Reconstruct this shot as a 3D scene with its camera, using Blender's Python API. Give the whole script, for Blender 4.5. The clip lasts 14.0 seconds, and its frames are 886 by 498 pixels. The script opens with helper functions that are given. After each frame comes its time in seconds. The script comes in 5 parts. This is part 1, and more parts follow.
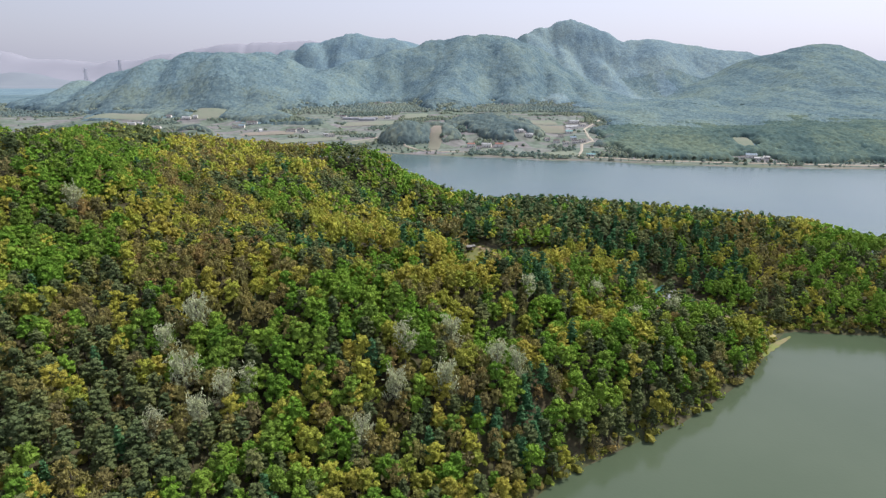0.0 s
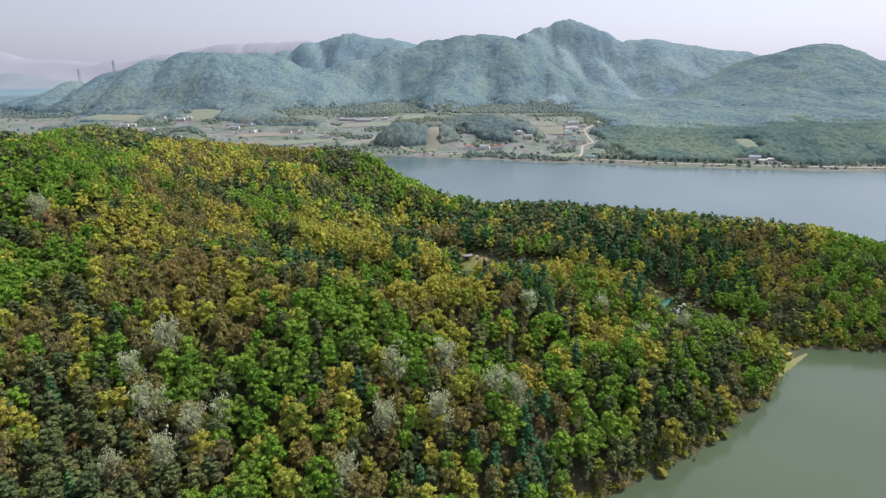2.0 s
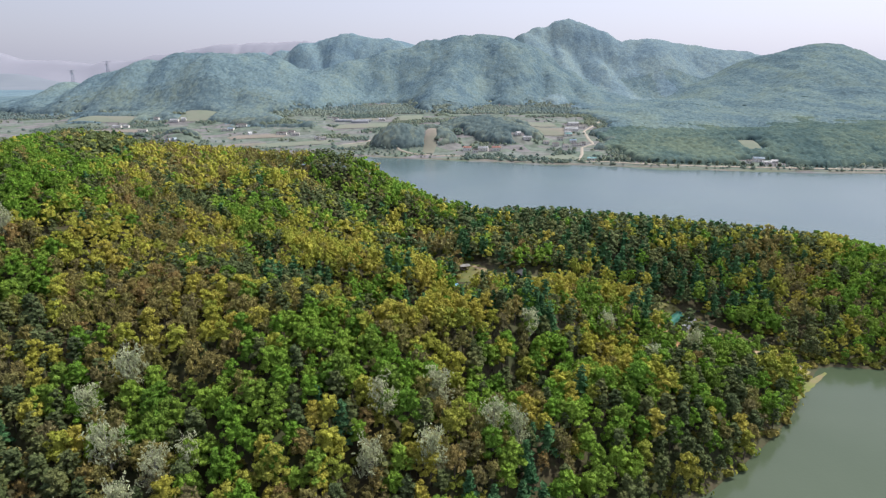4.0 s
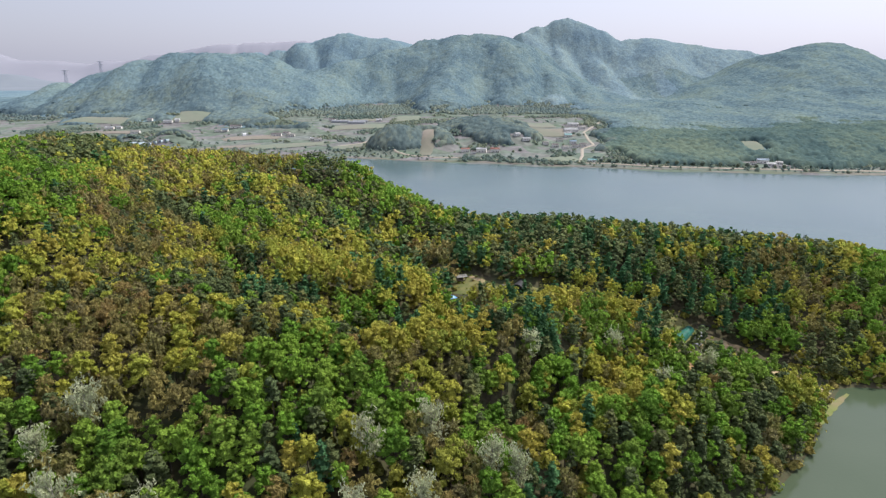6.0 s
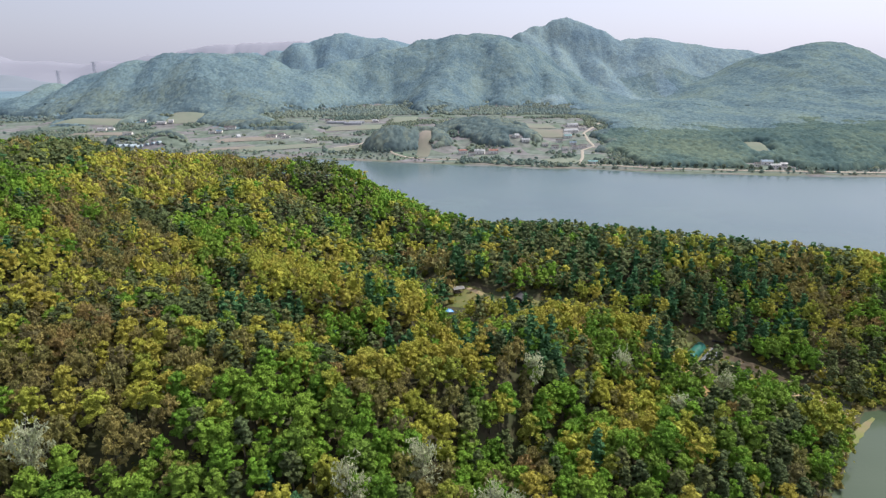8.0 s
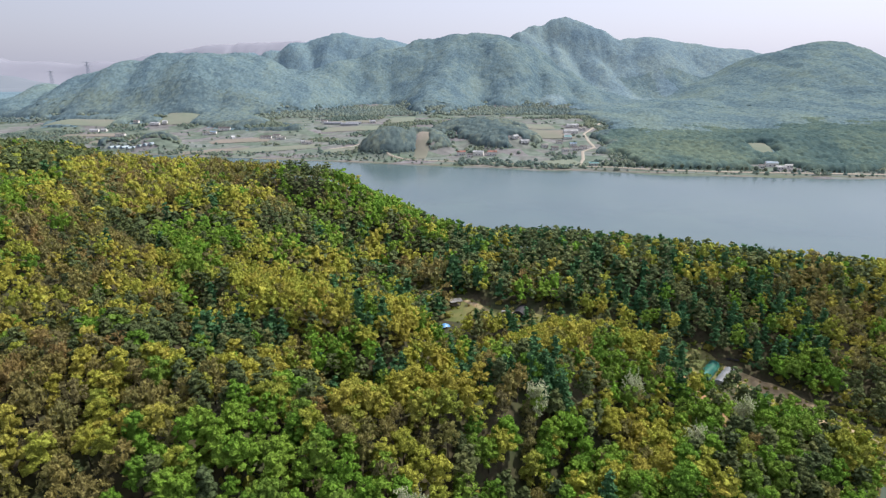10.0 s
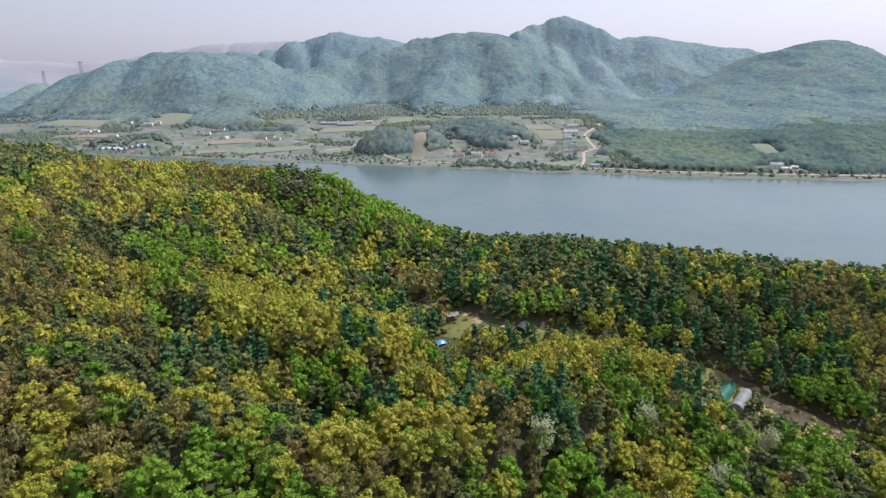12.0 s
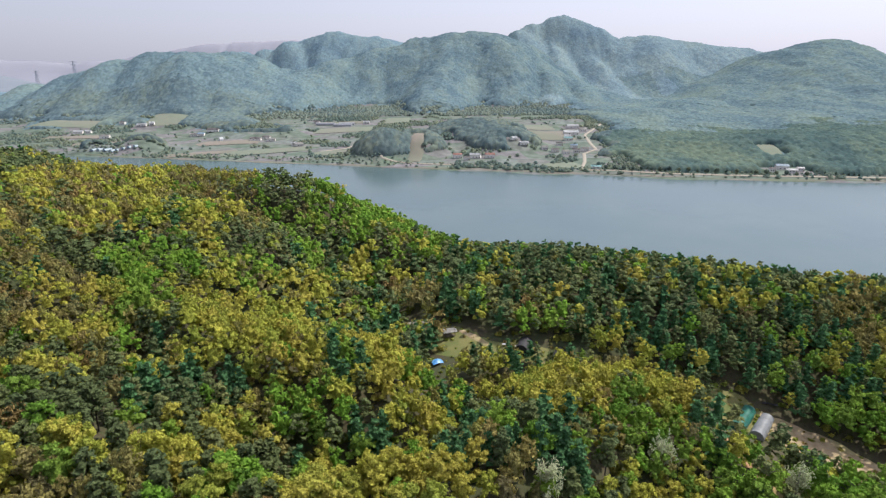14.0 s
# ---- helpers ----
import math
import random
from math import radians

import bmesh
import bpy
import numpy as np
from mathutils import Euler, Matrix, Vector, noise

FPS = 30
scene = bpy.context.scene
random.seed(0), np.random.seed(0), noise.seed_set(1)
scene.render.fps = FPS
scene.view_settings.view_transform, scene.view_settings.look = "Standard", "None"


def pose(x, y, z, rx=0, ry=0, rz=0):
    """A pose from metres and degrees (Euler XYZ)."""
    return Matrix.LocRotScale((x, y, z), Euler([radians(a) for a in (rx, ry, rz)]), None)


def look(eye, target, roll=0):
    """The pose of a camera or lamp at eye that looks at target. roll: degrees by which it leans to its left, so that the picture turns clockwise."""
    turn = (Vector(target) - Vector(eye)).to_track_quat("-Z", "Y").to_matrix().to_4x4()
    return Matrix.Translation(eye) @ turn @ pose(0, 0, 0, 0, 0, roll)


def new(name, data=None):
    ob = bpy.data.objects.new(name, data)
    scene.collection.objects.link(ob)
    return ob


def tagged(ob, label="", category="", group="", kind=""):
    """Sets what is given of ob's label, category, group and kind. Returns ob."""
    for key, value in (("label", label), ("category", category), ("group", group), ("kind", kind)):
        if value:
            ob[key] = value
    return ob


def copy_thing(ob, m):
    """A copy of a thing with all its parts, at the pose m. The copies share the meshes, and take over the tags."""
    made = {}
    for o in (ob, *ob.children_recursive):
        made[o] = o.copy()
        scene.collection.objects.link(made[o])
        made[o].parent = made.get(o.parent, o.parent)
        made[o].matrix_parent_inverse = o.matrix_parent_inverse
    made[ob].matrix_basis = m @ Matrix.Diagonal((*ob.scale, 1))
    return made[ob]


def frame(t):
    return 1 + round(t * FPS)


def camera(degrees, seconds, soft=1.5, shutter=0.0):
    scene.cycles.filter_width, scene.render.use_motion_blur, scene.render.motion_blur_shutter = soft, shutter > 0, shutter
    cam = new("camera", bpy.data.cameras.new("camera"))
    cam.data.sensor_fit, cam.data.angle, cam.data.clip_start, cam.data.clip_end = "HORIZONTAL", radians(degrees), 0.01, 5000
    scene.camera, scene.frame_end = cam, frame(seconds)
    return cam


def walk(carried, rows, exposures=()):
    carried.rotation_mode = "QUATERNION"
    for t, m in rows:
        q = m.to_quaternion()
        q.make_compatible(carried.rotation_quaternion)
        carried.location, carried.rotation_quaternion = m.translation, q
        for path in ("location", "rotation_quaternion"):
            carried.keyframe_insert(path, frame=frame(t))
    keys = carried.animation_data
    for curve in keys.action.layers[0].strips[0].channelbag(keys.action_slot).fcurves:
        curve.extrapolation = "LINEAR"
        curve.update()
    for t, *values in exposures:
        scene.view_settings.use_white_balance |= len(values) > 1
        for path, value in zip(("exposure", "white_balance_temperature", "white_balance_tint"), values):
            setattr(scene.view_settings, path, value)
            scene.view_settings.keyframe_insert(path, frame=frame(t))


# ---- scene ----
cam = camera(73.7, 14.0, 1.3)
UNIT, DEEP, EYE, TILT, LEAN = 90.0, 1.516, 129.0, -17.1, 0.0
ROWS = [
    (0.0, 0.0, 0.0, 0.0, 0.0, 0.0, 0.0),
    (0.5, 0.0053, 0.0322, 0.0156, -0.05, -0.02, 0.02),
    (1.0, 0.0107, 0.0644, 0.0315, -0.08, -0.01, 0.03),
    (1.5, 0.0161, 0.0965, 0.0476, -0.12, -0.0, 0.06),
    (2.0, 0.0211, 0.1285, 0.0637, -0.17, 0.01, 0.08),
    (2.5, 0.026, 0.1606, 0.0798, -0.2, -0.01, 0.09),
    (3.0, 0.031, 0.1926, 0.0955, -0.25, 0.01, 0.12),
    (5.5, 0.0567, 0.3534, 0.1729, -0.46, 0.03, 0.25),
    (6.0, 0.0616, 0.3858, 0.188, -0.51, 0.01, 0.28),
    (6.5, 0.0664, 0.4183, 0.2031, -0.55, -0.01, 0.32),
    (7.0, 0.0717, 0.4506, 0.2181, -0.59, -0.02, 0.36),
    (7.5, 0.0762, 0.4828, 0.2324, -0.64, -0.02, 0.38),
    (8.0, 0.0806, 0.5148, 0.2471, -0.69, 0.01, 0.41),
    (10.5, 0.1017, 0.6745, 0.3177, -0.9, 0.0, 0.51),
    (11.0, 0.1058, 0.7065, 0.332, -0.94, -0.01, 0.54),
    (11.5, 0.1101, 0.7386, 0.3467, -0.99, -0.03, 0.55),
    (12.0, 0.1141, 0.7708, 0.3611, -1.04, -0.06, 0.57),
    (12.5, 0.1186, 0.803, 0.3759, -1.08, -0.1, 0.59),
    (13.0, 0.1226, 0.8348, 0.3908, -1.13, -0.11, 0.62),
    (13.5, 0.1264, 0.8667, 0.4049, -1.18, -0.1, 0.63),
    (14.0, 0.1293, 0.8984, 0.4192, -1.21, -0.11, 0.64),
]
walk(cam, [(t, pose(0, 0, EYE, TILT, LEAN, 0) @ pose(UNIT * x, UNIT * DEEP * y, UNIT * z, 90 + pitch / DEEP, roll, yaw / DEEP)) for t, x, y, z, yaw, pitch, roll in ROWS])

# ---- light ----
SUN_AZ, SUN_EL = radians(66), radians(55)      # clockwise from straight ahead (+y), and above the horizon
world = bpy.data.worlds.new("hazy_sky")
scene.world = world
world.use_nodes = True
wt = world.node_tree
wt.nodes.clear()
w_out = wt.nodes.new("ShaderNodeOutputWorld")
w_sky = wt.nodes.new("ShaderNodeTexSky")
w_sky.sky_type, w_sky.sun_disc = "NISHITA", False
w_sky.sun_elevation, w_sky.sun_rotation = SUN_EL, SUN_AZ
w_sky.altitude, w_sky.air_density, w_sky.dust_density, w_sky.ozone_density = 100, 1.0, 3.0, 2.0
w_clear = wt.nodes.new("ShaderNodeBackground")
w_clear.inputs["Strength"].default_value = 0.045
w_haze = wt.nodes.new("ShaderNodeBackground")
w_haze.inputs["Color"].default_value = (0.73, 0.745, 0.925, 1)
w_haze.inputs["Strength"].default_value = 0.76
w_add = wt.nodes.new("ShaderNodeAddShader")
wt.links.new(w_sky.outputs[0], w_clear.inputs["Color"])
w_way, w_dot, w_glow = wt.nodes.new("ShaderNodeTexCoord"), wt.nodes.new("ShaderNodeVectorMath"), wt.nodes.new("ShaderNodeMapRange")
w_dot.operation = "DOT_PRODUCT"
w_dot.inputs[1].default_value = (math.sin(SUN_AZ) * math.cos(SUN_EL), math.cos(SUN_AZ) * math.cos(SUN_EL), math.sin(SUN_EL))
w_glow.inputs["From Min"].default_value, w_glow.inputs["From Max"].default_value = -0.55, 0.75
w_glow.inputs["To Min"].default_value, w_glow.inputs["To Max"].default_value = 0.36, 1.02
wt.links.new(w_way.outputs["Generated"], w_dot.inputs[0])
wt.links.new(w_dot.outputs["Value"], w_glow.inputs["Value"])
wt.links.new(w_glow.outputs[0], w_haze.inputs["Strength"])
wt.links.new(w_clear.outputs[0], w_add.inputs[0])
wt.links.new(w_haze.outputs[0], w_add.inputs[1])
wt.links.new(w_add.outputs[0], w_out.inputs["Surface"])

sun = new("sun", bpy.data.lights.new("sun", "SUN"))
sun.data.energy, sun.data.angle, sun.data.color = 5.0, radians(1.5), (1.0, 0.94, 0.84)
sun.matrix_world = look((400, 400, 600), (400 - math.sin(SUN_AZ) * math.cos(SUN_EL), 400 - math.cos(SUN_AZ) * math.cos(SUN_EL), 600 - math.sin(SUN_EL)))


# ---- materials ----
def material(name):
    m = bpy.data.materials.new(name)
    m.use_nodes = True
    m.node_tree.nodes.clear()
    return m, m.node_tree.nodes, m.node_tree.links


def ramp_node(nodes, stops):
    r = nodes.new("ShaderNodeValToRGB")
    e = r.color_ramp.elements
    while len(e) < len(stops):
        e.new(0.5)
    for el, (p, c) in zip(e, stops):
        el.position, el.color = p, (*c, 1)
    return r


def foliage(name, colours, translucent=0.35, grain=2.4, rough=0.75, relief=0.6, spread=1.0):
    """Leaves: a colour for each plant from its own random value, with a finer mottling."""
    m, n, l = material(name)
    out, mix = n.new("ShaderNodeOutputMaterial"), n.new("ShaderNodeMixShader")
    bs, tr = n.new("ShaderNodeBsdfPrincipled"), n.new("ShaderNodeBsdfTranslucent")
    at, oi = n.new("ShaderNodeAttribute"), n.new("ShaderNodeObjectInfo")
    at.attribute_name = "tint"
    add, fr = n.new("ShaderNodeMath"), n.new("ShaderNodeMath")
    add.operation, fr.operation = "ADD", "FRACT"
    l.new(at.outputs["Fac"], add.inputs[0])
    l.new(oi.outputs["Random"], add.inputs[1])
    l.new(add.outputs[0], fr.inputs[0])
    rp = ramp_node(n, [(i / (len(colours) - 1), c) for i, c in enumerate(colours)])
    l.new(fr.outputs[0], rp.inputs[0])
    geo, no = n.new("ShaderNodeNewGeometry"), n.new("ShaderNodeTexNoise")
    no.inputs["Scale"].default_value, no.inputs["Detail"].default_value, no.inputs["Roughness"].default_value = grain, 4, 0.75
    l.new(geo.outputs["Position"], no.inputs["Vector"])
    val = n.new("ShaderNodeMapRange")
    val.inputs["From Min"].default_value, val.inputs["From Max"].default_value = 0.3, 0.7
    val.inputs["To Min"].default_value, val.inputs["To Max"].default_value = 1 - 0.48 * spread, 1 + 0.48 * spread
    l.new(no.outputs["Fac"], val.inputs["Value"])
    each, both = n.new("ShaderNodeMapRange"), n.new("ShaderNodeMath")
    each.inputs["To Min"].default_value, each.inputs["To Max"].default_value = 1 - 0.26 * spread, 1 + 0.28 * spread
    both.operation = "MULTIPLY"
    l.new(geo.outputs["Random Per Island"], each.inputs["Value"])
    l.new(val.outputs[0], both.inputs[0])
    l.new(each.outputs[0], both.inputs[1])
    hs = n.new("ShaderNodeHueSaturation")
    l.new(both.outputs[0], hs.inputs["Value"])
    l.new(rp.outputs[0], hs.inputs["Color"])
    l.new(hs.outputs[0], bs.inputs["Base Color"])
    l.new(hs.outputs[0], tr.inputs["Color"])
    bs.inputs["Roughness"].default_value = rough
    bs.inputs["Specular IOR Level"].default_value = 0.1
    bp = n.new("ShaderNodeBump")
    bp.inputs["Strength"].default_value, bp.inputs["Distance"].default_value = 0.9, relief
    l.new(no.outputs["Fac"], bp.inputs["Height"])
    l.new(bp.outputs[0], bs.inputs["Normal"])
    l.new(bp.outputs[0], tr.inputs["Normal"])
    mix.inputs[0].default_value = translucent
    l.new(bs.outputs[0], mix.inputs[1])
    l.new(tr.outputs[0], mix.inputs[2])
    l.new(mix.outputs[0], out.inputs["Surface"])
    return m


def surface(name, colours, scale=1.0, rough=0.8, bump=0.2, metal=0.0, detail=6, stain=None):
    """Solid surfaces: fine grain between colours, with broader stains."""
    m, n, l = material(name)
    out, bs = n.new("ShaderNodeOutputMaterial"), n.new("ShaderNodeBsdfPrincipled")
    tc = n.new("ShaderNodeNewGeometry")
    a, b = n.new("ShaderNodeTexNoise"), n.new("ShaderNodeTexNoise")
    a.inputs["Scale"].default_value, a.inputs["Detail"].default_value = scale, detail
    b.inputs["Scale"].default_value, b.inputs["Detail"].default_value = scale * 0.13, 4
    l.new(tc.outputs["Position"], a.inputs["Vector"])
    l.new(tc.outputs["Position"], b.inputs["Vector"])
    rp = ramp_node(n, [(0.3 + 0.4 * i / max(1, len(colours) - 1), c) for i, c in enumerate(colours)])
    l.new(a.outputs["Fac"], rp.inputs[0])
    last = rp.outputs[0]
    if stain:
        mx = n.new("ShaderNodeMix")
        mx.data_type = "RGBA"
        st = n.new("ShaderNodeMapRange")
        st.inputs["From Min"].default_value, st.inputs["From Max"].default_value = 0.45, 0.65
        l.new(b.outputs["Fac"], st.inputs["Value"])
        l.new(st.outputs[0], mx.inputs["Factor"])
        l.new(last, mx.inputs["A"])
        mx.inputs["B"].default_value = (*stain, 1)
        last = mx.outputs["Result"]
    l.new(last, bs.inputs["Base Color"])
    bs.inputs["Roughness"].default_value, bs.inputs["Metallic"].default_value = rough, metal
    if bump:
        bp = n.new("ShaderNodeBump")
        bp.inputs["Strength"].default_value = bump
        l.new(a.outputs["Fac"], bp.inputs["Height"])
        l.new(bp.outputs[0], bs.inputs["Normal"])
    l.new(bs.outputs[0], out.inputs["Surface"])
    return m


def parcels(name, colours):
    """Plots of farmland, each of its own tone, with uneven growth."""
    m, n, l = material(name)
    out, bs = n.new("ShaderNodeOutputMaterial"), n.new("ShaderNodeBsdfPrincipled")
    geo, mp, vo, no = n.new("ShaderNodeNewGeometry"), n.new("ShaderNodeMapping"), n.new("ShaderNodeTexVoronoi"), n.new("ShaderNodeTexNoise")
    mp.inputs["Scale"].default_value, mp.inputs["Rotation"].default_value = (0.55, 1.0, 0.0), (0, 0, 0.2)
    vo.inputs["Scale"].default_value = 0.045
    no.inputs["Scale"].default_value, no.inputs["Detail"].default_value = 0.09, 5
    l.new(geo.outputs["Position"], mp.inputs["Vector"])
    l.new(mp.outputs[0], vo.inputs["Vector"])
    l.new(geo.outputs["Position"], no.inputs["Vector"])
    sep = n.new("ShaderNodeSeparateColor")
    l.new(vo.outputs["Color"], sep.inputs[0])
    rp = ramp_node(n, [(i / (len(colours) - 1), c) for i, c in enumerate(colours)])
    l.new(sep.outputs[0], rp.inputs[0])
    v = n.new("ShaderNodeMapRange")
    v.inputs["From Min"].default_value, v.inputs["From Max"].default_value = 0.3, 0.7
    v.inputs["To Min"].default_value, v.inputs["To Max"].default_value = 0.72, 1.25
    l.new(no.outputs["Fac"], v.inputs["Value"])
    hs = n.new("ShaderNodeHueSaturation")
    l.new(v.outputs[0], hs.inputs["Value"])
    l.new(rp.outputs[0], hs.inputs["Color"])
    l.new(hs.outputs[0], bs.inputs["Base Color"])
    bs.inputs["Roughness"].default_value, bs.inputs["Specular IOR Level"].default_value = 0.95, 0.1
    l.new(bs.outputs[0], out.inputs["Surface"])
    return m


def slope(name, dark, middle, light):
    """Closed woods on a far slope: stands of several tones, hazed in the colours given, and a relief of crowns."""
    m, n, l = material(name)
    out, bs, tr, mix = n.new("ShaderNodeOutputMaterial"), n.new("ShaderNodeBsdfDiffuse"), n.new("ShaderNodeBsdfTranslucent"), n.new("ShaderNodeMixShader")
    geo = n.new("ShaderNodeNewGeometry")
    crowns, stands, cells = n.new("ShaderNodeTexNoise"), n.new("ShaderNodeTexNoise"), n.new("ShaderNodeTexVoronoi")
    crowns.inputs["Scale"].default_value, crowns.inputs["Detail"].default_value = 0.2, 5
    stands.inputs["Scale"].default_value, stands.inputs["Detail"].default_value = 0.014, 9
    cells.inputs["Scale"].default_value = 0.11
    wide = n.new("ShaderNodeVectorMath")
    wide.operation = "MULTIPLY"
    wide.inputs[1].default_value = (1.0, 0.42, 1.0)
    l.new(geo.outputs["Position"], wide.inputs[0])
    for t in (crowns, stands, cells):
        l.new(wide.outputs[0], t.inputs["Vector"])
    at, near_by = n.new("ShaderNodeAttribute"), n.new("ShaderNodeMath")
    at.attribute_name = "tint"
    near_by.operation = "MULTIPLY_ADD"
    near_by.inputs[1].default_value = 0.22
    l.new(at.outputs["Fac"], near_by.inputs[0])
    l.new(stands.outputs["Fac"], near_by.inputs[2])
    rp = ramp_node(n, [(0.42, dark), (0.6, middle), (0.8, light)])
    l.new(near_by.outputs[0], rp.inputs[0])
    v = n.new("ShaderNodeMapRange")
    v.inputs["From Min"].default_value, v.inputs["From Max"].default_value = 0.3, 0.7
    v.inputs["To Min"].default_value, v.inputs["To Max"].default_value = 0.76, 1.22
    l.new(crowns.outputs["Fac"], v.inputs["Value"])
    hs = n.new("ShaderNodeHueSaturation")
    l.new(v.outputs[0], hs.inputs["Value"])
    l.new(rp.outputs[0], hs.inputs["Color"])
    bp = n.new("ShaderNodeBump")
    bp.invert = True
    bp.inputs["Strength"].default_value, bp.inputs["Distance"].default_value = 0.2, 3.0
    l.new(cells.outputs["Distance"], bp.inputs["Height"])
    for b in (bs, tr):
        l.new(hs.outputs[0], b.inputs["Color"])
        l.new(bp.outputs[0], b.inputs["Normal"])
    mix.inputs[0].default_value = 0.4
    l.new(bs.outputs[0], mix.inputs[1])
    l.new(tr.outputs[0], mix.inputs[2])
    l.new(mix.outputs[0], out.inputs["Surface"])
    return m


def water(name, deep, shallow, ripple, rough):
    m, n, l = material(name)
    out, bs = n.new("ShaderNodeOutputMaterial"), n.new("ShaderNodeBsdfPrincipled")
    geo, big, fine = n.new("ShaderNodeNewGeometry"), n.new("ShaderNodeTexNoise"), n.new("ShaderNodeTexNoise")
    big.inputs["Scale"].default_value, big.inputs["Detail"].default_value = 0.012, 4
    fine.inputs["Scale"].default_value, fine.inputs["Detail"].default_value = ripple, 3
    l.new(geo.outputs["Position"], big.inputs["Vector"])
    l.new(geo.outputs["Position"], fine.inputs["Vector"])
    rp = ramp_node(n, [(0.35, deep), (0.65, shallow)])
    l.new(big.outputs["Fac"], rp.inputs[0])
    l.new(rp.outputs[0], bs.inputs["Base Color"])
    bs.inputs["Roughness"].default_value, bs.inputs["IOR"].default_value = rough, 1.33
    bp = n.new("ShaderNodeBump")
    bp.inputs["Strength"].default_value, bp.inputs["Distance"].default_value = 0.12, 0.3
    l.new(fine.outputs["Fac"], bp.inputs["Height"])
    l.new(bp.outputs[0], bs.inputs["Normal"])
    l.new(bs.outputs[0], out.inputs["Surface"])
    return m


